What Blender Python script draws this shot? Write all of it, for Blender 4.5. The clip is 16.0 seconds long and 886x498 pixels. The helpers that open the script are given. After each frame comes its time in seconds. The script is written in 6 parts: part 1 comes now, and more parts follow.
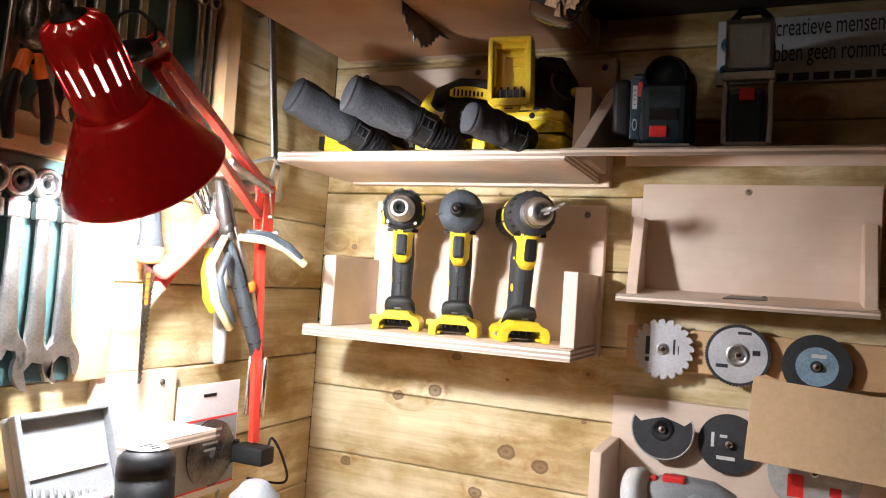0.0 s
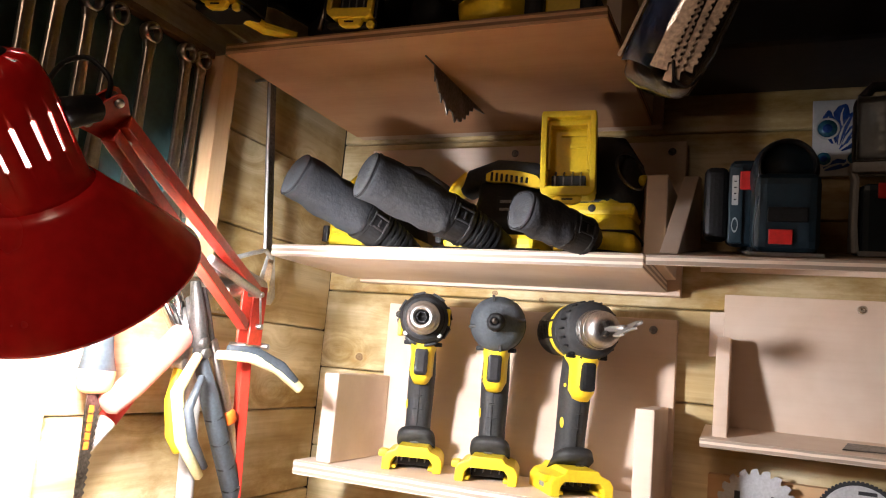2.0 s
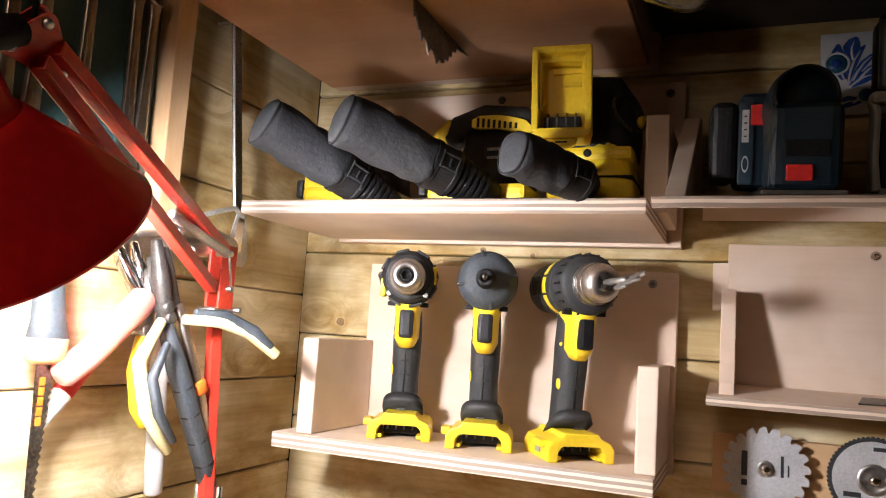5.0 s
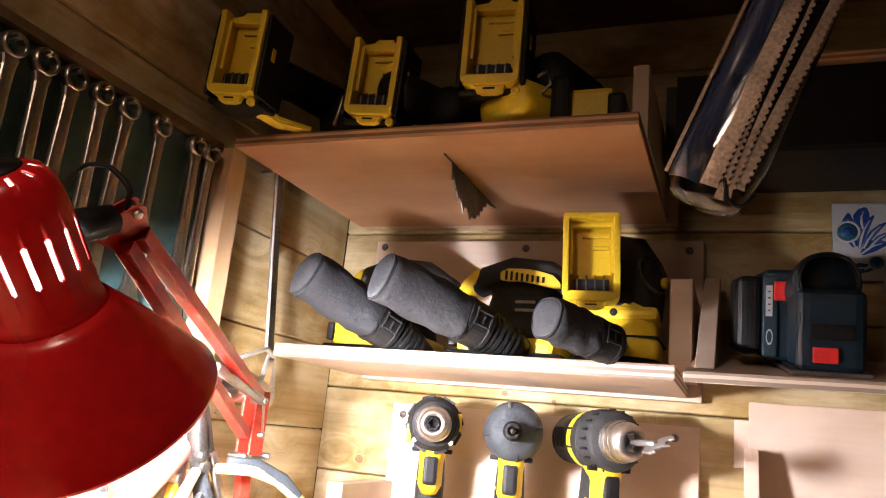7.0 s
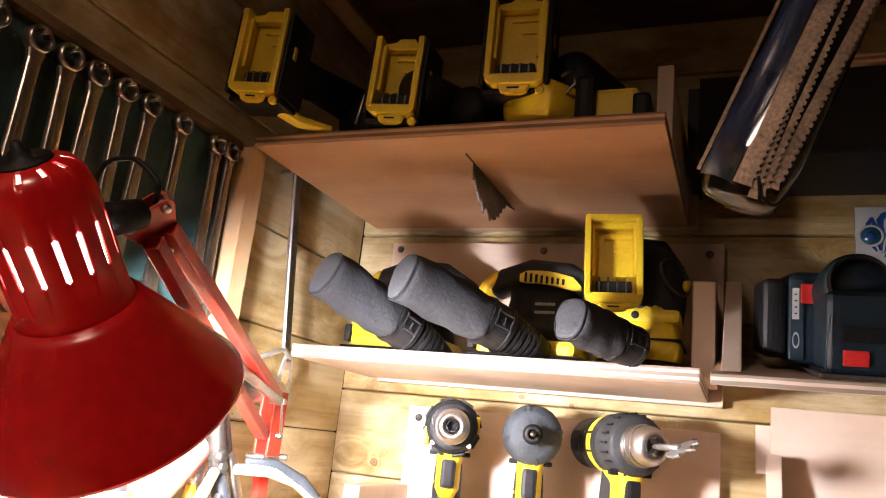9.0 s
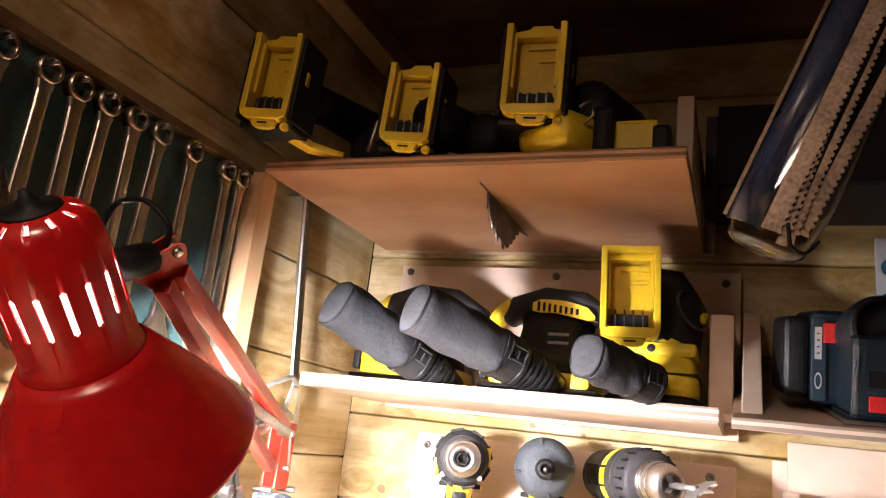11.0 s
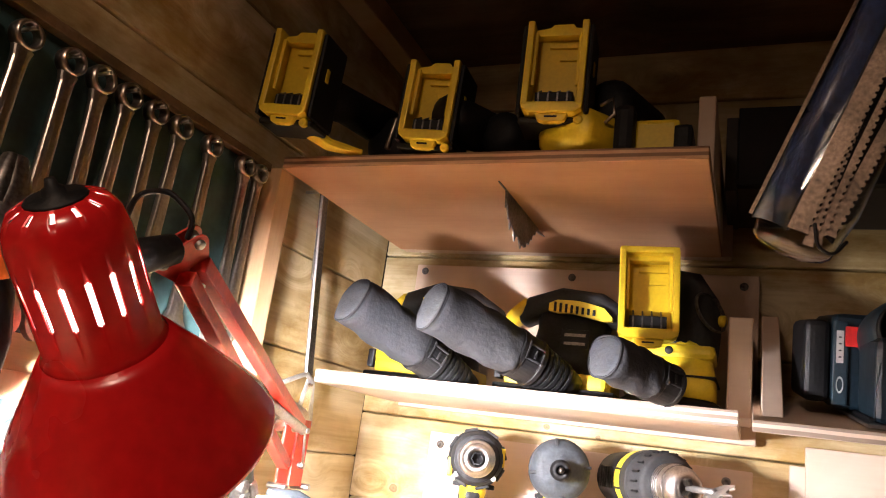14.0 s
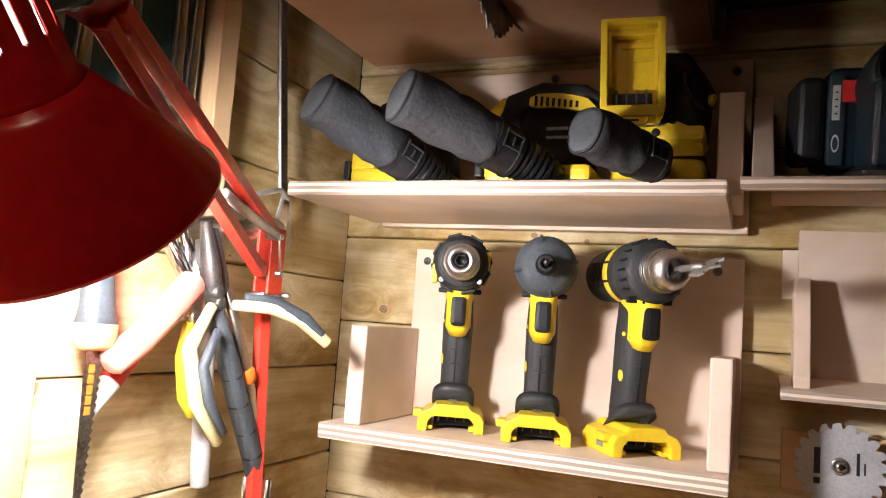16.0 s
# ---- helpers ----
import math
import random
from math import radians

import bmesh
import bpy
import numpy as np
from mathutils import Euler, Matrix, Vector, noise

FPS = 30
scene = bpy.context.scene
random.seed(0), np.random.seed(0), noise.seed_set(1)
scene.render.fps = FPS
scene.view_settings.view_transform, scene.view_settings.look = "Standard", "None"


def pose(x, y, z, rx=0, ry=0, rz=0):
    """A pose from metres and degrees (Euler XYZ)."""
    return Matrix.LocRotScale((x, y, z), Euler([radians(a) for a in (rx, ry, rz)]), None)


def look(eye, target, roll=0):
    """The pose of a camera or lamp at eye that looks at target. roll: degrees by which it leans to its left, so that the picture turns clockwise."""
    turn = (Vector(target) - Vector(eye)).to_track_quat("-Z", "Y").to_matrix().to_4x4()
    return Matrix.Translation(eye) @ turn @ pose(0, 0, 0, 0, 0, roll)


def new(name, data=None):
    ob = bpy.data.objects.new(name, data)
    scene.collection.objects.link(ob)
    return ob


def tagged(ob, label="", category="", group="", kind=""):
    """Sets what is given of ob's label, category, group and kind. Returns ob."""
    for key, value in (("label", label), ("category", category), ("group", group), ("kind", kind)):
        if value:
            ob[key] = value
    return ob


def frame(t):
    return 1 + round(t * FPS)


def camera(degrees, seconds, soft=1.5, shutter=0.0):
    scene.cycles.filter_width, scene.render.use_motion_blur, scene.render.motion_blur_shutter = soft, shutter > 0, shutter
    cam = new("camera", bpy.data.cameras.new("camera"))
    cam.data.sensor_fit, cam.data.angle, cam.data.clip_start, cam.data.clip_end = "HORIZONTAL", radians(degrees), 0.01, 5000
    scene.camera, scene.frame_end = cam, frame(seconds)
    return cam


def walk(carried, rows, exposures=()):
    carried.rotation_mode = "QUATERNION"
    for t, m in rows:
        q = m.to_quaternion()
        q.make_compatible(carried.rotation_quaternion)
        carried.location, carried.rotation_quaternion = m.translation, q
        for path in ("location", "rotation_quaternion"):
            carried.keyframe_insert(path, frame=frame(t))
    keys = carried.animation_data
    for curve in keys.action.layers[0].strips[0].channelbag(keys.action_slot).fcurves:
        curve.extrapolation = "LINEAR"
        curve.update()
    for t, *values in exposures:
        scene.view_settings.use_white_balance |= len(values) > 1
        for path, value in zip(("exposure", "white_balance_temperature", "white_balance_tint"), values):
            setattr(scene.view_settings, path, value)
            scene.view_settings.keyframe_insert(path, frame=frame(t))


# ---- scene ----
cam = camera(61.1, 16.0, soft=1.1)
PATH = [
    (0, (0.698, -1.08, 1.431), (-0.11, 0.747, 1.52), 3.9),
    (0.5, (0.689, -1.058, 1.435), (-0.159, 0.75, 1.56), 4.3),
    (1, (0.632, -1.006, 1.465), (-0.209, 0.799, 1.649), 4.8),
    (1.5, (0.581, -0.946, 1.476), (-0.227, 0.862, 1.759), 5.2),
    (2, (0.567, -0.915, 1.484), (-0.221, 0.9, 1.78), 5.2),
    (2.5, (0.553, -0.907, 1.477), (-0.193, 0.925, 1.769), 5.0),
    (3, (0.559, -0.879, 1.473), (-0.19, 0.955, 1.74), 4.6),
    (3.2, (0.559, -0.873, 1.47), (-0.186, 0.965, 1.725), 4.3),
    (5.3, (0.535, -0.858, 1.476), (-0.207, 0.987, 1.688), 3.7),
    (5.5, (0.532, -0.861, 1.486), (-0.205, 0.987, 1.69), 3.8),
    (6, (0.533, -0.883, 1.509), (-0.206, 0.936, 1.892), 4.0),
    (6.5, (0.525, -0.901, 1.518), (-0.207, 0.9, 1.988), 4.6),
    (7, (0.515, -0.906, 1.52), (-0.215, 0.893, 2.0), 5.7),
    (7.5, (0.504, -0.903, 1.515), (-0.224, 0.892, 2.011), 6.0),
    (8, (0.503, -0.904, 1.517), (-0.234, 0.888, 2.016), 6.4),
    (8.5, (0.495, -0.905, 1.514), (-0.238, 0.886, 2.016), 6.3),
    (9, (0.498, -0.905, 1.514), (-0.243, 0.885, 2.01), 6.2),
    (9.2, (0.496, -0.9, 1.517), (-0.245, 0.886, 2.027), 6.2),
    (11.3, (0.484, -0.904, 1.542), (-0.269, 0.879, 2.044), 7.1),
    (11.5, (0.484, -0.905, 1.539), (-0.271, 0.876, 2.047), 7.3),
    (12, (0.479, -0.907, 1.539), (-0.277, 0.873, 2.046), 7.7),
    (12.5, (0.48, -0.905, 1.535), (-0.284, 0.871, 2.045), 7.9),
    (13, (0.481, -0.903, 1.537), (-0.287, 0.874, 2.041), 7.9),
    (13.5, (0.479, -0.901, 1.537), (-0.29, 0.874, 2.048), 7.8),
    (14, (0.475, -0.902, 1.537), (-0.296, 0.872, 2.045), 7.8),
    (14.5, (0.477, -0.897, 1.528), (-0.292, 0.88, 2.032), 7.7),
    (15, (0.481, -0.871, 1.493), (-0.288, 0.937, 1.864), 6.5),
    (15.5, (0.483, -0.85, 1.472), (-0.286, 0.983, 1.691), 4.7),
    (16, (0.486, -0.842, 1.47), (-0.281, 0.995, 1.662), 4.2),
]
EXPOSURES = [(0.0, -0.1, 5900, 12), (1.0, -0.06, 5950, 12), (1.5, -0.06, 6000, 13), (2.5, -0.24, 6200, 16), (5.5, -0.38, 6150, 16), (6.0, 0.12, 6150, 17), (6.5, 0.55, 6200, 20), (9.0, 0.6, 6200, 21), (11.5, 0.86, 6200, 20), (14.5, 0.86, 6200, 20), (15.0, 0.08, 6250, 18), (15.5, -0.44, 6250, 16), (16.0, -0.52, 6250, 16)]
walk(cam, [(t, look(eye, target, roll)) for t, eye, target, roll in PATH], EXPOSURES)

# ---- light ----
world = bpy.data.worlds.new("world")
scene.world = world
world.use_nodes = True
world.node_tree.nodes["Background"].inputs[0].default_value = (0.02, 0.018, 0.016, 1)
world.node_tree.nodes["Background"].inputs[1].default_value = 0.2

BULB_STRENGTH = 790.0
# weak fill added from above and behind; the lamp itself stays unseen
fill_light = bpy.data.lights.new("ceiling_lamp_light", "AREA")
fill_light.shape, fill_light.size, fill_light.energy, fill_light.color = "DISK", 0.18, 2.0, (1.0, 0.72, 0.48)


# ---- materials ----
def mat(name, color, rough=0.5, metal=0.0, vary=0.12, scale=30.0, bump=0.05, spec=0.5, coat=0.0, stain=None):
    """A worn surface: grain and larger stains in the colour, grain in the gloss, fine relief."""
    m = bpy.data.materials.new(name)
    m.use_nodes = True
    nt = m.node_tree
    n, l = nt.nodes, nt.links
    b = n["Principled BSDF"]
    tc = n.new("ShaderNodeTexCoord")
    fine, big = n.new("ShaderNodeTexNoise"), n.new("ShaderNodeTexNoise")
    fine.inputs["Scale"].default_value, big.inputs["Scale"].default_value = scale * 12, scale
    fine.inputs["Detail"].default_value, big.inputs["Detail"].default_value = 3, 4
    l.new(tc.outputs["Object"], fine.inputs["Vector"])
    l.new(tc.outputs["Object"], big.inputs["Vector"])
    add = n.new("ShaderNodeMath")
    add.operation = "ADD"
    l.new(fine.outputs[0], add.inputs[0])
    l.new(big.outputs[0], add.inputs[1])
    ramp = n.new("ShaderNodeValToRGB")
    lo = stain or tuple(c * (1 - 2.2 * vary) for c in color)
    hi = tuple(min(1, c * (1 + vary)) for c in color)
    ramp.color_ramp.elements[0].position, ramp.color_ramp.elements[1].position = 0.33, 0.62
    ramp.color_ramp.elements[0].color, ramp.color_ramp.elements[1].color = (*lo, 1), (*hi, 1)
    half = n.new("ShaderNodeMath")
    half.operation = "MULTIPLY"
    half.inputs[1].default_value = 0.5
    l.new(add.outputs[0], half.inputs[0])
    l.new(half.outputs[0], ramp.inputs[0])
    l.new(ramp.outputs[0], b.inputs["Base Color"])
    rr = n.new("ShaderNodeMapRange")
    rr.inputs["To Min"].default_value, rr.inputs["To Max"].default_value = max(0.02, rough - 0.12), min(1, rough + 0.14)
    l.new(big.outputs[0], rr.inputs[0])
    l.new(rr.outputs[0], b.inputs["Roughness"])
    b.inputs["Metallic"].default_value = metal
    b.inputs["Specular IOR Level"].default_value = spec
    b.inputs["Coat Weight"].default_value = coat
    if bump:
        bp = n.new("ShaderNodeBump")
        bp.inputs["Strength"].default_value, bp.inputs["Distance"].default_value = bump, 0.002
        l.new(fine.outputs[0], bp.inputs["Height"])
        l.new(bp.outputs[0], b.inputs["Normal"])
    return m


# knots of the back wall's boards: x, z, radius
KNOTS = [(0.2555, 1.3185, 0.007), (0.223, 1.262, 0.0105), (0.158, 1.247, 0.009), (0.345, 1.185, 0.0125), (0.398, 1.172, 0.0115), (0.072, 1.13, 0.0085), (0.3, 1.118, 0.0095),
         (0.462, 1.313, 0.0035), (0.339, 1.292, 0.003), (0.459, 1.245, 0.0035), (0.247, 1.578, 0.0035), (0.31, 1.572, 0.003), (0.06, 1.48, 0.005), (0.63, 1.75, 0.007), (0.05, 1.795, 0.006)]


def pine(name, light, dark, axis=0, knots=True, rough=0.62, marks=()):
    """Sawn softwood with the grain along an axis, knots with bent grain round them, and grey-green stains."""
    m = bpy.data.materials.new(name)
    m.use_nodes = True
    nt = m.node_tree
    n, l = nt.nodes, nt.links
    b = n["Principled BSDF"]
    tc, info = n.new("ShaderNodeTexCoord"), n.new("ShaderNodeObjectInfo")
    shift = n.new("ShaderNodeVectorMath")
    shift.operation = "MULTIPLY_ADD"
    l.new(info.outputs["Random"], shift.inputs[0])
    shift.inputs[1].default_value = (7.0, 5.0, 3.0)
    l.new(tc.outputs["Object"], shift.inputs[2])

    def mapped(src, s):
        mp = n.new("ShaderNodeMapping")
        mp.inputs["Scale"].default_value = s
        l.new(src, mp.inputs[0])
        return mp.outputs[0]

    squash = [1.0, 1.0, 1.0]
    squash[axis] = 0.05
    kn = [1.0, 0.25, 1.0]
    kn[axis] = 0.62
    vor = n.new("ShaderNodeTexVoronoi")
    vor.inputs["Scale"].default_value = 11.0
    l.new(mapped(shift.outputs[0], kn), vor.inputs["Vector"])
    near = n.new("ShaderNodeMapRange")
    near.inputs["From Min"].default_value, near.inputs["From Max"].default_value = 0.0, 0.42
    near.inputs["To Min"].default_value, near.inputs["To Max"].default_value = 1.0, 0.0
    near.interpolation_type = "SMOOTHSTEP"
    l.new(vor.outputs["Distance"], near.inputs[0])
    noise_n = n.new("ShaderNodeTexNoise")
    noise_n.inputs["Scale"].default_value, noise_n.inputs["Detail"].default_value = 34.0 if knots else 16.0, 6.0 if knots else 3.0
    bend = n.new("ShaderNodeVectorMath")
    bend.operation = "MULTIPLY_ADD"
    l.new(near.outputs[0], bend.inputs[0])
    bend.inputs[1].default_value = (0.05, 0.05, 0.07) if knots else (0, 0, 0)
    l.new(shift.outputs[0], bend.inputs[2])
    l.new(mapped(bend.outputs[0], squash), noise_n.inputs["Vector"])
    pores = n.new("ShaderNodeTexNoise")
    pores.inputs["Scale"].default_value, pores.inputs["Detail"].default_value = 240.0, 3.0
    l.new(mapped(bend.outputs[0], squash), pores.inputs["Vector"])
    ramp = n.new("ShaderNodeValToRGB")
    e = ramp.color_ramp.elements
    e[0].position, e[1].position = (0.36, 0.66) if knots else (0.22, 0.7)
    e[0].color, e[1].color = (*dark, 1), (*light, 1)
    l.new(noise_n.outputs[0], ramp.inputs[0])
    stain = n.new("ShaderNodeTexNoise")
    stain.inputs["Scale"].default_value, stain.inputs["Detail"].default_value = 11.0, 7.0
    l.new(shift.outputs[0], stain.inputs["Vector"])
    sr = n.new("ShaderNodeMapRange")
    sr.inputs["From Min"].default_value, sr.inputs["From Max"].default_value = 0.45, 0.62
    sr.inputs["To Max"].default_value = 0.8 if knots else 0.5
    l.new(stain.outputs[0], sr.inputs[0])
    mix1 = n.new("ShaderNodeMixRGB")
    mix1.blend_type = "MULTIPLY"
    mix1.inputs[2].default_value = (0.68, 0.6, 0.42, 1) if knots else (0.82, 0.74, 0.66, 1)
    l.new(sr.outputs[0], mix1.inputs[0])
    l.new(ramp.outputs[0], mix1.inputs[1])
    if knots:
        # broad weathered patches drawn out along the grain
        blot = n.new("ShaderNodeTexNoise")
        blot.inputs["Scale"].default_value, blot.inputs["Detail"].default_value, blot.inputs["Roughness"].default_value = 9.0, 8.0, 0.68
        long = [1.0, 1.0, 1.0]
        long[axis] = 0.38
        l.new(mapped(shift.outputs[0], long), blot.inputs["Vector"])
        br = n.new("ShaderNodeMapRange")
        br.inputs["From Min"].default_value, br.inputs["From Max"].default_value = 0.48, 0.64
        br.inputs["To Max"].default_value = 1.0
        l.new(blot.outputs[0], br.inputs[0])
        mixb = n.new("ShaderNodeMixRGB")
        mixb.blend_type = "MULTIPLY"
        mixb.inputs[2].default_value = (0.57, 0.45, 0.23, 1)
        l.new(br.outputs[0], mixb.inputs[0])
        l.new(mix1.outputs[0], mixb.inputs[1])
        mix1 = mixb
    pr = n.new("ShaderNodeMapRange")
    pr.inputs["From Min"].default_value, pr.inputs["From Max"].default_value = 0.45, 0.7
    pr.inputs["To Max"].default_value = 0.4 if knots else 0.25
    l.new(pores.outputs[0], pr.inputs[0])
    mix2 = n.new("ShaderNodeMixRGB")
    mix2.blend_type = "MULTIPLY"
    mix2.inputs[2].default_value = (*[d / max(li, 1e-3) for d, li in zip(dark, light)], 1)
    l.new(pr.outputs[0], mix2.inputs[0])
    l.new(mix1.outputs[0], mix2.inputs[1])
    out = mix2.outputs[0]
    if knots:
        sep = n.new("ShaderNodeSeparateColor")
        l.new(vor.outputs["Color"], sep.inputs[0])
        some = n.new("ShaderNodeMath")
        some.operation = "GREATER_THAN"
        some.inputs[1].default_value = 0.95 if marks else 0.62
        l.new(sep.outputs[0], some.inputs[0])
        size = n.new("ShaderNodeMapRange")
        size.inputs["To Min"].default_value, size.inputs["To Max"].default_value = 0.05, 0.17
        l.new(sep.outputs[1], size.inputs[0])
        ratio = n.new("ShaderNodeMath")
        ratio.operation = "DIVIDE"
        l.new(vor.outputs["Distance"], ratio.inputs[0])
        l.new(size.outputs[0], ratio.inputs[1])
        kr = n.new("ShaderNodeValToRGB")
        k = kr.color_ramp.elements
        k[0].position, k[1].position = 0.35, 1.15
        k[0].color, k[1].color = (1, 1, 1, 1), (0, 0, 0, 1)
        mid = kr.color_ramp.elements.new(0.75)
        mid.color = (0.35, 0.35, 0.35, 1)
        edge = kr.color_ramp.elements.new(0.9)
        edge.color = (0.75, 0.75, 0.75, 1)
        l.new(ratio.outputs[0], kr.inputs[0])
        mul = n.new("ShaderNodeMath")
        mul.operation = "MULTIPLY"
        l.new(kr.outputs[0], mul.inputs[0])
        l.new(some.outputs[0], mul.inputs[1])
        mul2 = n.new("ShaderNodeMath")
        mul2.operation = "MULTIPLY"
        mul2.inputs[1].default_value = 0.85
        l.new(mul.outputs[0], mul2.inputs[0])
        mix3 = n.new("ShaderNodeMixRGB")
        mix3.inputs[2].default_value = (0.13, 0.06, 0.02, 1)
        l.new(mul2.outputs[0], mix3.inputs[0])
        l.new(out, mix3.inputs[1])
        out = mix3.outputs[0]
    if marks:
        geo = n.new("ShaderNodeNewGeometry")
        wob = n.new("ShaderNodeTexNoise")
        wob.inputs["Scale"].default_value, wob.inputs["Detail"].default_value = 55.0, 3.0
        l.new(geo.outputs["Position"], wob.inputs["Vector"])
        warp = n.new("ShaderNodeVectorMath")
        warp.operation = "MULTIPLY_ADD"
        l.new(wob.outputs["Color"], warp.inputs[0])
        warp.inputs[1].default_value = (0.007, 0.0, 0.007)
        l.new(geo.outputs["Position"], warp.inputs[2])
        least = None
        for kx, kz, kr_ in marks:
            off = n.new("ShaderNodeVectorMath")
            off.operation = "MULTIPLY_ADD"
            l.new(warp.outputs[0], off.inputs[0])
            off.inputs[1].default_value = (0.8 / kr_, 0, 1 / kr_)
            off.inputs[2].default_value = (-0.8 * (kx + 0.0035) / kr_, 0, -(kz + 0.0035) / kr_)
            ln_ = n.new("ShaderNodeVectorMath")
            ln_.operation = "LENGTH"
            l.new(off.outputs[0], ln_.inputs[0])
            if least is None:
                least = ln_.outputs["Value"]
            else:
                mn = n.new("ShaderNodeMath")
                mn.operation = "MINIMUM"
                l.new(least, mn.inputs[0])
                l.new(ln_.outputs["Value"], mn.inputs[1])
                least = mn.outputs[0]
        for stops, tone in ((((0.0, 0.0), (0.45, 0.35), (0.6, 1.0), (1.0, 0.0)), (0.34, 0.17, 0.04, 1)), (((0.0, 0.9), (0.16, 0.62), (0.26, 0.8), (0.3, 0.85), (0.36, 0.0)), (0.12, 0.055, 0.022, 1))):
            div = n.new("ShaderNodeMath")
            div.operation = "MULTIPLY"
            div.inputs[1].default_value = 0.3
            l.new(least, div.inputs[0])
            rp = n.new("ShaderNodeValToRGB")
            while len(rp.color_ramp.elements) > 1:
                rp.color_ramp.elements.remove(rp.color_ramp.elements[-1])
            rp.color_ramp.elements[0].position, rp.color_ramp.elements[0].color = stops[0][0], (*[stops[0][1]] * 3, 1)
            for pp, vv in stops[1:]:
                rp.color_ramp.elements.new(pp).color = (vv, vv, vv, 1)
            l.new(div.outputs[0], rp.inputs[0])
            fac = rp.outputs[0]
            if stops[-1][0] == 1.0:
                brk = n.new("ShaderNodeMapRange")
                brk.inputs["From Min"].default_value, brk.inputs["From Max"].default_value = 0.45, 0.7
                brk.inputs["To Max"].default_value = 0.9
                l.new(wob.outputs[0], brk.inputs[0])
                mm = n.new("ShaderNodeMath")
                mm.operation = "MULTIPLY"
                l.new(fac, mm.inputs[0])
                l.new(brk.outputs[0], mm.inputs[1])
                fac = mm.outputs[0]
            mk = n.new("ShaderNodeMixRGB")
            mk.inputs[2].default_value = tone
            l.new(fac, mk.inputs[0])
            l.new(out, mk.inputs[1])
            out = mk.outputs[0]
    l.new(out, b.inputs["Base Color"])
    b.inputs["Roughness"].default_value = rough
    b.inputs["Specular IOR Level"].default_value = 0.35
    bp = n.new("ShaderNodeBump")
    bp.inputs["Strength"].default_value, bp.inputs["Distance"].default_value = 0.35 if knots else 0.1, 0.0012
    l.new(pores.outputs[0], bp.inputs["Height"])
    l.new(bp.outputs[0], b.inputs["Normal"])
    return m


def plywood(name, face, dark, veneer_axis=0):
    """Plywood: a fine pale face veneer; on upright edges the plies show as light and dark lines."""
    m = pine(name, face, dark, veneer_axis, knots=False, rough=0.6)
    nt = m.node_tree
    n, l = nt.nodes, nt.links
    b = n["Principled BSDF"]
    old = b.inputs["Base Color"].links[0].from_socket
    tc = n.new("ShaderNodeTexCoord")
    sep = n.new("ShaderNodeSeparateXYZ")
    l.new(tc.outputs["Object"], sep.inputs[0])
    wob = n.new("ShaderNodeTexNoise")
    wob.inputs["Scale"].default_value = 25.0
    l.new(tc.outputs["Object"], wob.inputs["Vector"])
    ad = n.new("ShaderNodeMath")
    ad.operation = "MULTIPLY_ADD"
    ad.inputs[1].default_value = 0.0016
    l.new(wob.outputs[0], ad.inputs[0])
    l.new(sep.outputs[2], ad.inputs[2])
    sc = n.new("ShaderNodeMath")
    sc.operation = "MULTIPLY"
    sc.inputs[1].default_value = 330.0
    l.new(ad.outputs[0], sc.inputs[0])
    fr = n.new("ShaderNodeMath")
    fr.operation = "PINGPONG"
    fr.inputs[1].default_value = 1.0
    l.new(sc.outputs[0], fr.inputs[0])
    ramp = n.new("ShaderNodeValToRGB")
    e = ramp.color_ramp.elements
    e[0].position, e[1].position = 0.45, 0.62
    e[0].color = (*[c * 0.55 for c in dark], 1)
    e[1].color = (*[min(1, c * 1.08) for c in face], 1)
    l.new(fr.outputs[0], ramp.inputs[0])
    geo = n.new("ShaderNodeNewGeometry")
    sn = n.new("ShaderNodeSeparateXYZ")
    l.new(geo.outputs["Normal"], sn.inputs[0])
    ab = n.new("ShaderNodeMath")
    ab.operation = "ABSOLUTE"
    l.new(sn.outputs[2], ab.inputs[0])
    lt = n.new("ShaderNodeMath")
    lt.operation = "LESS_THAN"
    lt.inputs[1].default_value = 0.5
    l.new(ab.outputs[0], lt.inputs[0])
    mx = n.new("ShaderNodeMixRGB")
    l.new(lt.outputs[0], mx.inputs[0])
    l.new(old, mx.inputs[1])
    l.new(ramp.outputs[0], mx.inputs[2])
    l.new(mx.outputs[0], b.inputs["Base Color"])
    return m


def emitter(name, color, strength):
    m = bpy.data.materials.new(name)
    m.use_nodes = True
    b = m.node_tree.nodes["Principled BSDF"]
    b.inputs["Base Color"].default_value = (*color, 1)
    b.inputs["Emission Color"].default_value = (*color, 1)
    b.inputs["Emission Strength"].default_value = strength
    return m


def clear(name, tint=(0.9, 0.92, 0.95), rough=0.12):
    m = bpy.data.materials.new(name)
    m.use_nodes = True
    b = m.node_tree.nodes["Principled BSDF"]
    b.inputs["Base Color"].default_value = (*tint, 1)
    b.inputs["Transmission Weight"].default_value = 1.0
    b.inputs["Roughness"].default_value = rough
    b.inputs["IOR"].default_value = 1.45
    return m


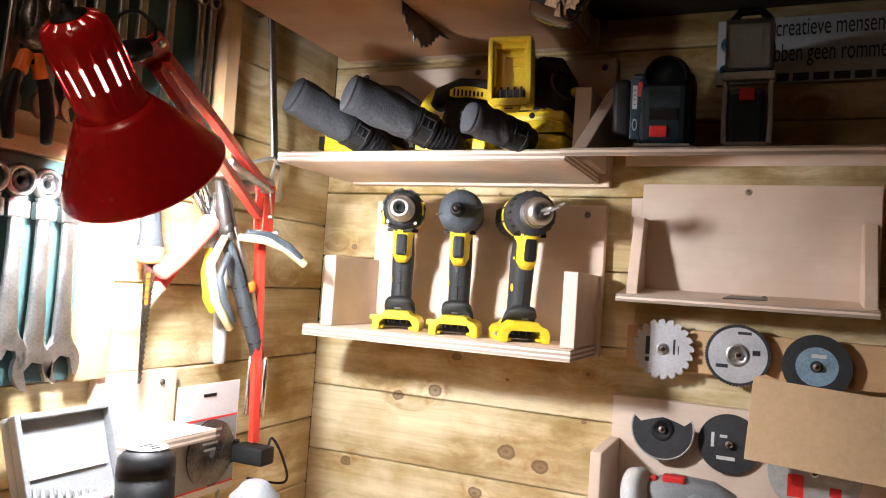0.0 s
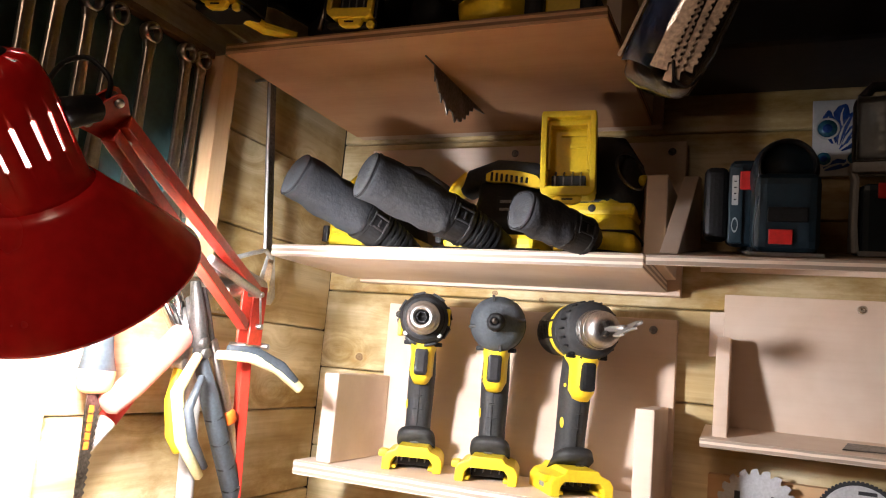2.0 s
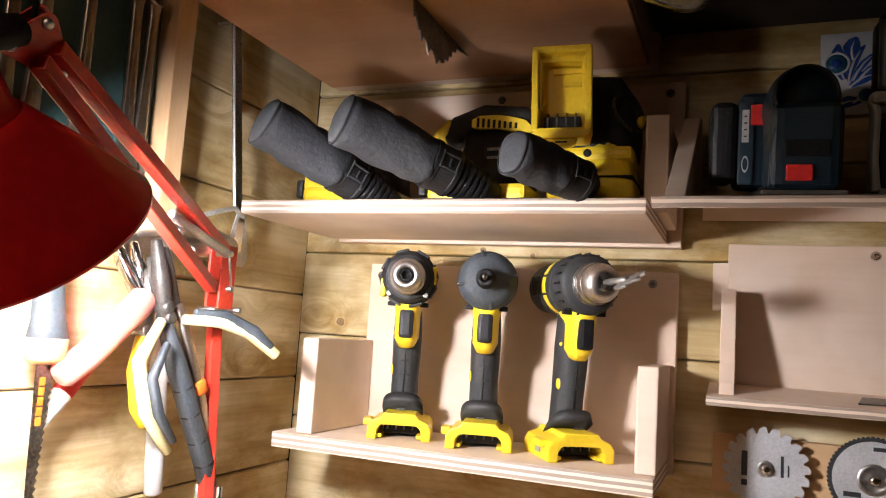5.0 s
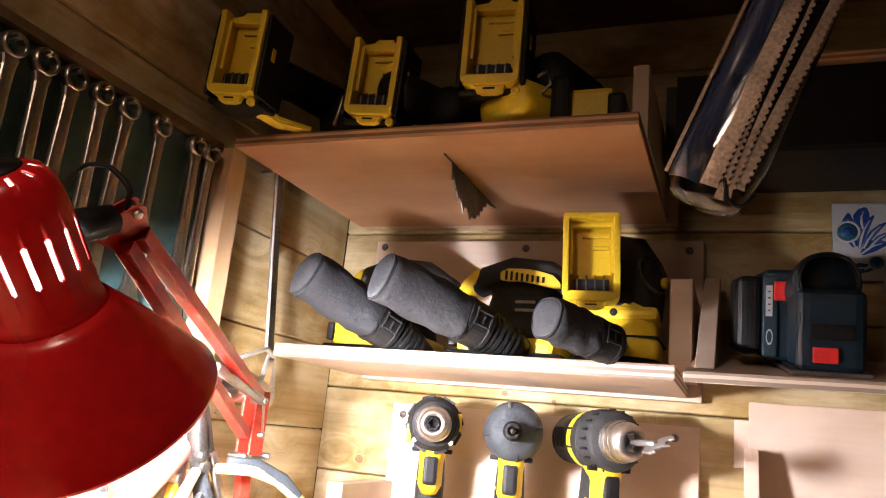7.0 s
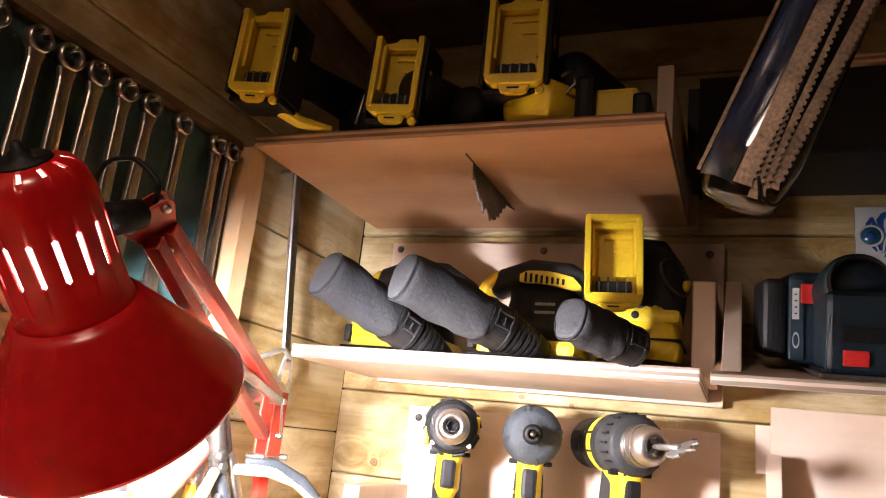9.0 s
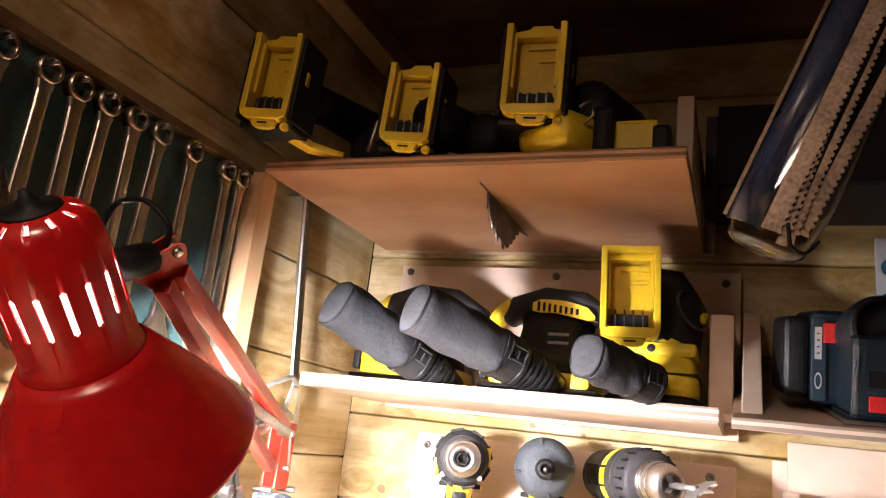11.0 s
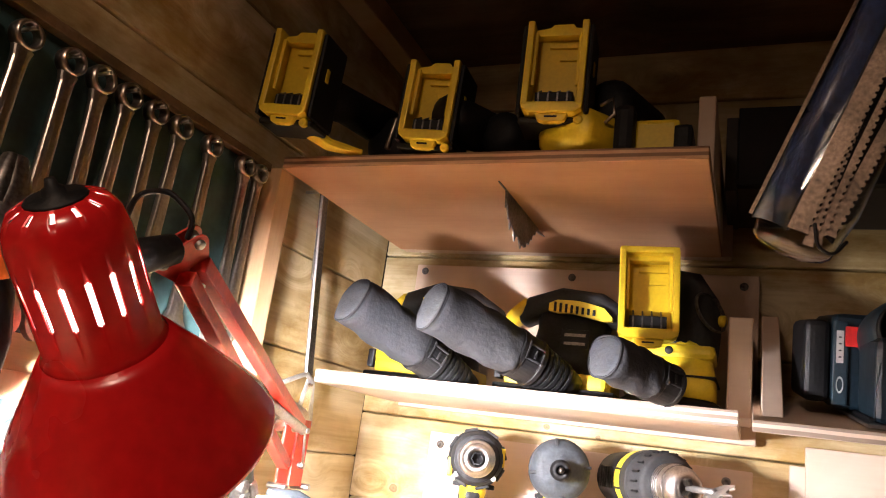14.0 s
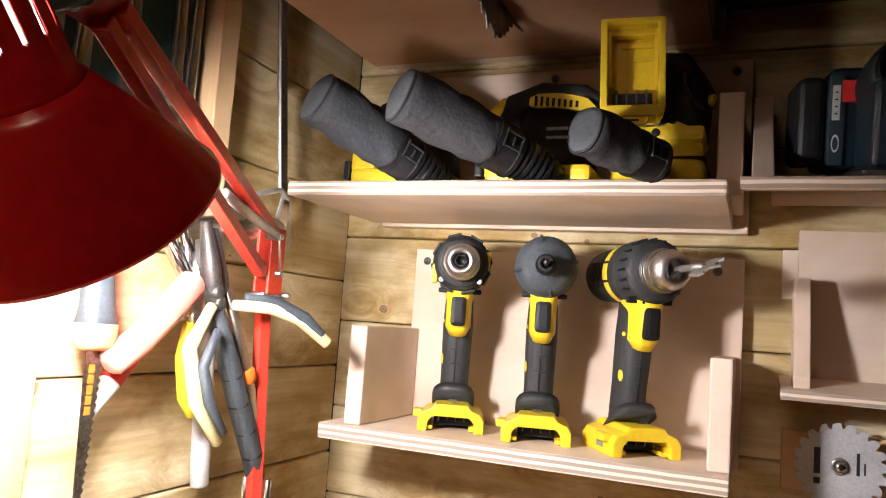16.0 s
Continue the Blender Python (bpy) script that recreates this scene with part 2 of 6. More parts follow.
PINE = pine("pine_board", (0.79, 0.7, 0.47), (0.53, 0.425, 0.23), 0, marks=[(kx, kz, kr * 0.8) for kx, kz, kr in KNOTS])
PINE_Y = pine("pine_board_side", (0.78, 0.68, 0.45), (0.52, 0.405, 0.215), 1)
PINE_CLEAN = pine("planed_pine", (0.66, 0.44, 0.24), (0.54, 0.33, 0.16), 0, knots=False)
PINE_STRIP = pine("pine_strip", (0.68, 0.48, 0.28), (0.5, 0.32, 0.16), 2, knots=False)
PLY = pine("plywood_face", (0.73, 0.6, 0.49), (0.66, 0.52, 0.41), 0, knots=False)
PLY_SHELF = plywood("plywood_shelf", (0.74, 0.62, 0.51), (0.65, 0.51, 0.4))
PLY_RED = plywood("plywood_red", (0.56, 0.325, 0.18), (0.46, 0.25, 0.13))
MDF = mat("hardboard", (0.6, 0.42, 0.24), 0.7, vary=0.05, scale=12)
DARKWOOD = pine("old_dark_wood", (0.2, 0.12, 0.06), (0.12, 0.07, 0.03), 0)
TEAL = mat("teal_paint", (0.035, 0.08, 0.08), 0.55, vary=0.14, scale=14)
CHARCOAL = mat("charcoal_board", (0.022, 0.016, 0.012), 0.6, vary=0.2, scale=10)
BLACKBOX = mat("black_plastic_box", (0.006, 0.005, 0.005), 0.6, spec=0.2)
YELLOW = mat("yellow_plastic", (0.8, 0.585, 0.018), 0.42, vary=0.05, scale=26, bump=0.04, stain=(0.73, 0.52, 0.017))
BLACK = mat("black_plastic", (0.008, 0.008, 0.009), 0.55, vary=0.3, scale=25, bump=0.1, spec=0.28)
RUBBER = mat("grey_rubber", (0.016, 0.017, 0.019), 0.62, vary=0.25, scale=30, bump=0.15, spec=0.3, stain=(0.034, 0.034, 0.034))
GREYRUB = mat("slate_rubber", (0.045, 0.055, 0.065), 0.55, vary=0.18, scale=30, bump=0.15)
CLOTH = mat("dust_bag_cloth", (0.027, 0.029, 0.034), 0.9, vary=0.3, scale=16, bump=0.45, spec=0.08, stain=(0.05, 0.05, 0.052))
CLOTHEND = mat("dusty_bag_end", (0.06, 0.067, 0.078), 0.9, vary=0.2, scale=18, bump=0.3, spec=0.08, stain=(0.075, 0.077, 0.08))
STEEL = mat("brushed_steel", (0.52, 0.51, 0.5), 0.34, 1.0, vary=0.15, scale=40)
BITSTEEL = mat("dull_bit_steel", (0.3, 0.29, 0.28), 0.5, 0.7, vary=0.15, scale=40)
IRON = mat("blackened_iron", (0.085, 0.08, 0.075), 0.5, 0.7, vary=0.25, scale=40)
DARKSTEEL = mat("dark_steel", (0.2, 0.19, 0.18), 0.42, 1.0, vary=0.3, scale=30)
OLDSTEEL = mat("old_chrome_vanadium", (0.46, 0.41, 0.36), 0.32, 1.0, vary=0.12, scale=35)
SATIN = mat("satin_steel", (0.5, 0.5, 0.49), 0.36, 0.55, vary=0.14, scale=35)
PEACH = mat("pale_orange_plastic", (0.85, 0.48, 0.2), 0.45, vary=0.06)
CHROME = mat("chrome", (0.75, 0.74, 0.72), 0.16, 1.0, vary=0.08, scale=30, bump=0)
RED = mat("red_enamel", (0.6, 0.012, 0.012), 0.22, vary=0.08, scale=9, bump=0.0, coat=0.15)
REDARM = mat("red_arm_enamel", (0.6, 0.045, 0.025), 0.34, vary=0.12, scale=20, bump=0.02)
WHITE = mat("white_enamel", (0.8, 0.79, 0.76), 0.45, vary=0.04)
# enamel coloured darker so less light shows through the head slots
HEADLINER = mat("dimmed_enamel", (0.4, 0.33, 0.27), 0.55, vary=0.1)
REDPLASTIC = mat("red_plastic", (0.66, 0.03, 0.025), 0.4, vary=0.08)
# red made paler in the colour, as strong light washes the grip out
PINKRED = mat("overlit_red_grip", (0.82, 0.3, 0.24), 0.45, vary=0.06)
ORANGE = mat("orange_plastic", (0.8, 0.17, 0.015), 0.45, vary=0.06)
LIGHTYELLOW = mat("pale_yellow_grip", (0.78, 0.7, 0.36), 0.5, vary=0.08)
BLUE = mat("petrol_blue_plastic", (0.007, 0.02, 0.032), 0.45, vary=0.14, scale=25, bump=0.08)
GREY = mat("grey_plastic", (0.25, 0.26, 0.27), 0.45, vary=0.1)
PALE = mat("pale_grey_plastic", (0.55, 0.55, 0.54), 0.45, vary=0.06)
CARD = mat("white_card", (0.72, 0.71, 0.7), 0.6, vary=0.04, bump=0)
GREYCARD = mat("grey_card", (0.28, 0.29, 0.3), 0.5, vary=0.06, bump=0)
BLADEGREY = mat("coated_saw_blade", (0.5, 0.51, 0.53), 0.45, 0.15, vary=0.1, scale=30)
BLACKDISC = mat("black_abrasive", (0.018, 0.019, 0.022), 0.65, vary=0.3, scale=60, bump=0.4)
PRINT = mat("faded_blue_print", (0.2, 0.3, 0.38), 0.6, vary=0.2, bump=0)
GREYDISC = mat("grey_grinding_disc", (0.42, 0.41, 0.39), 0.8, vary=0.12, scale=80, bump=0.4)
TILE = mat("white_glazed_tile", (0.5, 0.51, 0.52), 0.2, vary=0.04, bump=0)
TILEBLUE = mat("blue_glaze", (0.02, 0.06, 0.25), 0.25, vary=0.2, scale=20, bump=0)
TEALGLAZE = mat("teal_glaze", (0.03, 0.12, 0.2), 0.25, vary=0.2, scale=30, bump=0)
PETROL = mat("grey_petrol_plastic", (0.02, 0.04, 0.055), 0.4, vary=0.12, scale=25, bump=0.05)
INK = mat("dark_ink", (0.02, 0.02, 0.025), 0.5, bump=0)
NAVY = mat("navy_card", (0.02, 0.035, 0.09), 0.3, vary=0.3, scale=18, bump=0)
BLADETAN = mat("tarnished_blade", (0.34, 0.235, 0.16), 0.38, 0.3, vary=0.3, scale=30)
PLASTIC = clear("clear_plastic", rough=0.04)
LENS = clear("lamp_lens", (0.8, 0.8, 0.8), 0.3)
GLOW = emitter("bulb_glass", (1.0, 0.965, 0.92), BULB_STRENGTH)
OFFGLOW = emitter("fill_lamp_glass", (1.0, 0.85, 0.65), 2.0)
BRASS = mat("brass_screw", (0.6, 0.42, 0.16), 0.35, 1.0)


# ---- shapes ----
def part(name, bm, material, parent=None, label=""):
    me = bpy.data.meshes.new(name)
    bmesh.ops.recalc_face_normals(bm, faces=bm.faces)
    bm.to_mesh(me)
    bm.free()
    me.materials.append(material)
    ob = new(name, me)
    ob.parent = parent
    if label:
        ob["label"] = label
    return ob


def thing(name, m, label, category, group="", kind=""):
    ob = new(name)
    ob.matrix_basis = m
    ob.empty_display_size = 0.02
    return tagged(ob, label, category, group, kind)


def smooth(ob, on=True):
    for p in ob.data.polygons:
        p.use_smooth = on
    return ob


def box(size, at=(0, 0, 0), bevel=0.0, turn=None, seg=2):
    bm = bmesh.new()
    bmesh.ops.create_cube(bm, size=1)
    bmesh.ops.scale(bm, vec=size, verts=bm.verts)
    if bevel:
        bmesh.ops.bevel(bm, geom=bm.edges[:], offset=bevel, segments=seg, affect="EDGES", profile=0.6)
    m = Matrix.Translation(at) @ (turn.to_4x4() if turn else Matrix())
    bmesh.ops.transform(bm, matrix=m, verts=bm.verts)
    return bm


def span(x0, x1, y0, y1, z0, z1, bevel=0.0, seg=2):
    return box((x1 - x0, y1 - y0, z1 - z0), ((x0 + x1) / 2, (y0 + y1) / 2, (z0 + z1) / 2), bevel, None, seg)


def join(*bms):
    out = bms[0]
    for other in bms[1:]:
        me = bpy.data.meshes.new("tmp")
        other.to_mesh(me)
        other.free()
        out.from_mesh(me)
        bpy.data.meshes.remove(me)
    return out


def moved(bm, m):
    bmesh.ops.transform(bm, matrix=m, verts=bm.verts)
    return bm


def skin(rings, cap=True, closed=True):
    """A surface through rings of equally many points."""
    bm = bmesh.new()
    vs = [[bm.verts.new(p) for p in ring] for ring in rings]
    n = len(vs[0])
    for a, b in zip(vs, vs[1:]):
        for i in range(n if closed else n - 1):
            j = (i + 1) % n
            bm.faces.new((a[i], a[j], b[j], b[i]))
    if cap:
        bm.faces.new(vs[0][::-1])
        bm.faces.new(vs[-1])
    return bm


def lathe(profile, n=32, m=None, cap=True):
    """A turned shape: (radius, height) pairs round local z."""
    rings = [[Vector((r * math.cos(2 * math.pi * i / n), r * math.sin(2 * math.pi * i / n), h)) for i in range(n)] for r, h in profile]
    bm = skin(rings, cap)
    return moved(bm, m) if m else bm


def aim(a, b):
    """The frame whose z runs from a to b, at a."""
    return Matrix.Translation(a) @ (Vector(b) - Vector(a)).to_track_quat("Z", "Y").to_matrix().to_4x4()


def rod(a, b, r, n=14, r2=None):
    d = (Vector(b) - Vector(a)).length
    r2 = r if r2 is None else r2
    k = min(r, r2, d / 2) * 0.2
    return lathe([(r - k, 0), (r, k), (r2, d - k), (r2 - k, d)], n, aim(a, b))


def sweep(points, radii, flat=1.0, n=14, power=2.0, up=(0, 0, 1), round_ends=True):
    """A rounded bar along a line of points, with a radius at each; flat squeezes it along 'up'."""
    pts = [Vector(p) for p in points]
    rings = []
    for i, p in enumerate(pts):
        d = (pts[min(i + 1, len(pts) - 1)] - pts[max(i - 1, 0)]).normalized()
        u = d.cross(Vector(up))
        u = u.normalized() if u.length > 1e-4 else d.orthogonal().normalized()
        v = u.cross(d).normalized()
        r = radii[i] if hasattr(radii, "__len__") else radii
        ru, rv = r if hasattr(r, "__len__") else (r, r * flat)

        def ring(c, k):
            out = []
            for j in range(n):
                a = 2 * math.pi * j / n
                ca, sa = math.cos(a), math.sin(a)
                x = math.copysign(abs(ca) ** (2 / power), ca)
                y = math.copysign(abs(sa) ** (2 / power), sa)
                out.append(c + u * x * ru * k + v * y * rv * k)
            return out

        small = min(ru, rv)
        if round_ends and i == 0:
            rings += [ring(p - d * small * 0.35, 0.55), ring(p - d * small * 0.2, 0.85)]
        rings.append(ring(p, 1))
        if round_ends and i == len(pts) - 1:
            rings += [ring(p + d * small * 0.2, 0.85), ring(p + d * small * 0.35, 0.55)]
    return skin(rings)


def eased(points, per=6):
    """More points on a smooth line through the given ones."""
    p = [Vector(q) for q in points]
    p = [2 * p[0] - p[1]] + p + [2 * p[-1] - p[-2]]
    out = []
    for a, b2, c, d in zip(p, p[1:], p[2:], p[3:]):
        for i in range(per):
            t = i / per
            out.append(0.5 * (2 * b2 + (c - a) * t + (2 * a - 5 * b2 + 4 * c - d) * t * t + (3 * b2 - a - 3 * c + d) * t ** 3))
    return out + [p[-2]]


def prism(poly, depth, m=None, bevel=0.0):
    """A flat outline in local x, y pulled along local z."""
    bm = bmesh.new()
    f = bm.faces.new([bm.verts.new((x, y, 0)) for x, y in poly])
    ext = bmesh.ops.extrude_face_region(bm, geom=[f])
    bmesh.ops.translate(bm, vec=(0, 0, depth), verts=[v for v in ext["geom"] if isinstance(v, bmesh.types.BMVert)])
    if bevel:
        bmesh.ops.bevel(bm, geom=bm.edges[:], offset=bevel, segments=2, affect="EDGES", profile=0.6)
    return moved(bm, m) if m else bm


def screw(parent, at, normal=(0, -1, 0), r=0.004, material=None, name="screw"):
    a = Vector(at)
    bm = lathe([(r, 0), (r, 0.0008), (r * 0.75, 0.0022), (r * 0.3, 0.0024), (r * 0.28, 0.0012)], 12, aim(a, a + Vector(normal)))
    return smooth(part(name, bm, material or DARKSTEEL, parent))


def lettering(parent, text, at, size, material, m=None, name="lettering"):
    cu = bpy.data.curves.new("txt", "FONT")
    cu.body, cu.size, cu.extrude = text, size, 0.0004
    tmp = bpy.data.objects.new("txt", cu)
    scene.collection.objects.link(tmp)
    me = bpy.data.meshes.new_from_object(tmp.evaluated_get(bpy.context.evaluated_depsgraph_get()))
    bpy.data.objects.remove(tmp)
    me.materials.clear()
    me.materials.append(material)
    ob = new(name, me)
    ob.parent = parent
    ob.matrix_basis = m or pose(*at, 90, 0, 0)
    return ob


# ---- the shed ----
PITCH = 0.107
ROOF = 2.07


def shed():
    for name, label, z0, side in (("wall_back", "wall of horizontal knotty pine boards", 1.142, 0), ("wall_left", "side wall of horizontal knotty pine boards", 1.085, 1)):
        wall = tagged(new(name), label, "wall", kind="structure")
        first = z0 - PITCH * int(z0 / PITCH)
        long = 1.62 if side == 0 else 2.2
        h = PITCH - 0.0009
        prof = [(0.0, 0.002), (0.0, h - 0.002), (-0.0015, h - 0.0006), (-0.004, h), (-0.04, h), (-0.04, 0), (-0.004, 0), (-0.0015, 0.0006)]
        rings = [[Vector((a, -d, z)) for d, z in prof] for a in (0, long * 0.5, long)]
        bm = skin(rings)
        if side:
            moved(bm, pose(0, 0, 0, 0, 0, -90) @ Matrix.Diagonal((1, -1, 1, 1)))
        me = bpy.data.meshes.new("board")
        bmesh.ops.recalc_face_normals(bm, faces=bm.faces)
        bm.to_mesh(me)
        bm.free()
        me.materials.append(PINE_Y if side else PINE)
        for k in range(-1, 20):
            z = first + k * PITCH
            if z > ROOF:
                break
            ob = new("board", me)
            ob.parent = wall
            rr = random.Random(k * 7 + side)
            if side:
                ob.location = (rr.uniform(-0.0015, 0.0005), 0, z)
            else:
                ob.location = (0, rr.uniform(-0.0005, 0.0015), z)
    tagged(part("wall_right", span(1.62, 1.66, -2.2, 0.04, 0, ROOF), DARKWOOD), "plain dark wooden side wall", "wall", kind="structure")
    tagged(part("wall_front", span(-0.04, 1.66, -2.24, -2.2, 0, ROOF), DARKWOOD), "plain dark wooden wall", "wall", kind="structure")
    tagged(part("ceiling", span(-0.08, 1.7, -2.28, 0.08, ROOF, ROOF + 0.03), DARKWOOD), "dark brown wooden roof boards", "ceiling", kind="structure")
    tagged(part("floor", span(-0.08, 1.7, -2.28, 0.08, -0.04, 0), DARKWOOD), "plain wooden shed floor", "floor", kind="structure")
    tagged(part("trim_beam", span(0.002, 0.036, -2.2, -0.001, ROOF - 0.034, ROOF - 0.001, 0.003), PINE_CLEAN), "dark beam where wall meets roof", "trim", kind="structure")


shed()


def holder(label, x0, x1, depth, z, t, panel, lips=(), material=PLY_SHELF, bolts=(), pt=0.018):
    """A plywood wall shelf: back panel (x0, x1, z0, z1), shelf board, upright side lips, bolts."""
    ob = thing("wall_shelf", pose((x0 + x1) / 2, 0, z), label, "shelf", "plywood wall shelves")
    cx = (x0 + x1) / 2

    def loc(a, b, c, d, e, f, bev=0.0012):
        return span(a - cx, b - cx, c, d, e - z, f - z, bev)

    a, b, c, d = panel
    part("back_panel", loc(a, b, -pt, -0.0005, c, d), PLY, ob)
    part("shelf_board", loc(x0, x1, -depth, -pt - 0.0005, z - t, z), material, ob)
    for (la, lb, ya, yb, za, zb) in lips:
        part("side_lip", loc(la, lb, ya, yb, za, zb, 0.002), PLY, ob)
    for bx, bz in bolts:
        screw(ob, (bx - cx, -pt, bz - z), r=0.0048, name="bolt")
    return ob


MID = 1.60
LOW = 1.358
TOP = 1.80
holder("pale plywood wall shelf carrying three sanders", 0.048, 0.464, 0.211, MID, 0.014, (0.058, 0.479, 1.582, 1.768),
       [(0.452, 0.474, -0.135, -0.019, MID + 0.0005, 1.696)], bolts=[(0.07, 1.759), (0.267, 1.758), (0.463, 1.755)])
holder("pale plywood wall shelf carrying three cordless drills", 0.075, 0.472, 0.157, LOW, 0.016, (0.108, 0.477, LOW - 0.016, 1.555),
       [(0.1, 0.119, -0.15, -0.019, LOW + 0.0005, 1.460), (0.453, 0.472, -0.14, -0.019, LOW + 0.0005, 1.456)], bolts=[(0.123, 1.541), (0.451, 1.542)])
holder("reddish plywood wall shelf with a sawn slot, high under the roof", 0.029, 0.438, 0.309, TOP, 0.012, (0.03, 0.449, 1.789, 1.90),
       [(0.4235, 0.4385, -0.25, -0.019, TOP + 0.0005, 1.875)], material=PLY_RED, bolts=[(0.42, 1.88)])
# the thin shelf slopes down to the front
SLOPE = 10.5
thin_shelf = thing("wall_shelf", pose(0.7275, 0, 1.6395, SLOPE, 0, 0), "thin sloping plywood wall shelf carrying a planer and a work light", "shelf", "plywood wall shelves")
part("shelf_board", span(-0.2525, 0.2525, -0.28, -0.0015, -0.009, 0, 0.001), PLY_SHELF, thin_shelf)
part("side_gusset", prism([(-0.25, 0.0005), (-0.002, 0.0005), (-0.012, 0.084), (-0.04, 0.084), (-0.066, 0.076)], 0.016, pose(-0.2455, 0, 0) @ Matrix(((0, 0, 1, 0), (1, 0, 0, 0), (0, 1, 0, 0), (0, 0, 0, 1))), 0.001), PLY, thin_shelf)
part("cleat", span(-0.2275, 0.2325, -0.021, -0.003, -0.024, -0.0095, 0.001), PLY, thin_shelf)
right_shelf = holder("small empty plywood wall shelf with triangular ends", 0.511, 0.812, 0.095, 1.432, 0.009, (0.527, 0.818, 1.423, 1.587), bolts=())
for piece in right_shelf.children:
    if piece.name.startswith("shelf_board"):
        piece.matrix_basis = Matrix.Translation((0, -0.095, -0.0005)) @ pose(0, 0, 0, 8, 0, 0) @ Matrix.Translation((0, 0.095, 0))
screw(right_shelf, (0.663 - 0.6615, -0.018, 1.577 - 1.432), r=0.005, material=CHROME)
for xx in (0.522, 0.796):
    part("side_lip", prism([(-0.019, 0.0005), (-0.08, 0.0005), (-0.08, 0.012), (-0.05, 0.105), (-0.019, 0.105)], 0.014, pose(xx - 0.6615, 0, 0) @ Matrix(((0, 0, 1, 0), (1, 0, 0, 0), (0, 1, 0, 0), (0, 0, 0, 1))), 0.001), PLY, right_shelf)
part("spacer_block", span(0.512 - 0.6615, 0.527 - 0.6615, -0.017, -0.0005, 0.085, 0.135, 0.001), PLY, right_shelf)
# ---- the red desk lamp ----
AXIS = Vector((-0.1252, 0.9619, -1.0)).normalized()
RIM = Vector((0.1418, -0.5421, 1.5173))


def desk_lamp():
    lamp = thing("desk_lamp", pose(0.063, -0.25, 1.17), "red enamelled swing-arm desk lamp, switched on", "lamp")
    inv = lamp.matrix_basis.inverted()
    m = inv @ aim(RIM, RIM - AXIS)
    prof = [(0.079, 0.0), (0.0788, 0.002)] + [(0.078 - 0.0445 * s + 0.004 * s * (1 - s), 0.003 + 0.0675 * s) for s in (0.15, 0.3, 0.45, 0.6, 0.75, 0.9, 1.0)]
    n = 192
    bm = bmesh.new()

    def ring(r, h):
        return [bm.verts.new((r * math.cos(2 * math.pi * i / n), r * math.sin(2 * math.pi * i / n), h)) for i in range(n)]

    rows = [ring(r, h) for r, h in prof]
    for a, b in zip(rows, rows[1:]):
        for i in range(n):
            bm.faces.new((a[i], a[(i + 1) % n], b[(i + 1) % n], b[i]))
    moved(bm, m)
    shade = smooth(part("shade", bm, RED, lamp, "flared red shade, white inside"))
    sol = shade.modifiers.new("wall", "SOLIDIFY")
    sol.thickness, sol.offset = 0.0012, 0
    smooth(part("liner", moved(lathe([(0.0768, 0.0022), (0.055, 0.0365), (0.0318, 0.0695), (0.0295, 0.0735), (0.0295, 0.084)], 64, cap=False), m), WHITE, lamp, "white inner face of the shade"))
    # the head: a cap with upright slots and a ring of short slots in its crown, its liner coloured darker to dim their
    # glow
    for inset, material, name, text in ((0.0, RED, "lamp_head", "ventilated red lamp head"), (0.0011, HEADLINER, "head_liner", "inner face of the head, darkened to dim the slot glow")):
        bm = bmesh.new()
        prof = [(0.034, 0.0685), (0.0315, 0.0728), (0.0307, 0.0748), (0.0307, 0.0968), (0.0307, 0.0976), (0.0308, 0.122), (0.0308, 0.1228), (0.0304, 0.136), (0.0283, 0.1464), (0.024, 0.1529), (0.018, 0.1559), (0.011, 0.1569), (0.0005, 0.1574)]
        rows = [ring(max(r - inset, 0.0003), h - inset * (h > 0.14)) for r, h in prof]
        for k, (a, b) in enumerate(zip(rows, rows[1:])):
            for i in range(n):
                slot = (k == 4 and i % 12 in (0, 1, 2)) or (k in (3, 5) and i % 12 == 1) or (k == 9 and i % 16 in (0, 1, 2, 3))
                if not slot:
                    bm.faces.new((a[i], a[(i + 1) % n], b[(i + 1) % n], b[i]))
        moved(bm, m)
        cap = smooth(part(name, bm, material, lamp, text))
        sol = cap.modifiers.new("wall", "SOLIDIFY")
        sol.thickness, sol.offset = 0.0008, 0
    smooth(part("cable_gland", moved(lathe([(0.016, 0.1562), (0.015, 0.158), (0.006, 0.1588), (0.0054, 0.1624), (0.0034, 0.1636), (0.0024, 0.1675)], 16), m), BLACK, lamp))
    smooth(part("bulb", moved(lathe([(0.013, 0.07), (0.016, 0.057), (0.0255, 0.04), (0.0275, 0.029), (0.0245, 0.015), (0.015, 0.006), (0.003, 0.003)], 24), m), GLOW, lamp, "glowing frosted bulb"))
    smooth(part("socket", moved(lathe([(0.0135, 0.0705), (0.015, 0.076), (0.015, 0.125), (0.01, 0.155)], 20), m), PALE, lamp))

    def L(p):
        return inv @ Vector(p)

    # bracket with three pins, black knob to the head
    p1, p2, p3 = Vector((0.1663, -0.5668, 1.6401)), Vector((0.169, -0.5774, 1.6108)), Vector((0.1502, -0.5407, 1.6214))
    c = (p1 + p2 + p3) / 3
    along = (Vector((0.07, -0.262, 1.52)) - c).normalized()
    nrm = Vector((0.31, -0.28, -0.09))
    nrm = (nrm - along * nrm.dot(along)).normalized()
    p1, p2, p3 = [p - nrm * (p - c).dot(nrm) for p in (p1, p2, p3)]
    outs = []
    order = (p1, p2, p3) if (p2 - p1).cross(p3 - p1).dot(nrm) > 0 else (p1, p3, p2)
    for p in order:
        base = (p - c).normalized()
        turn = nrm.cross(base)
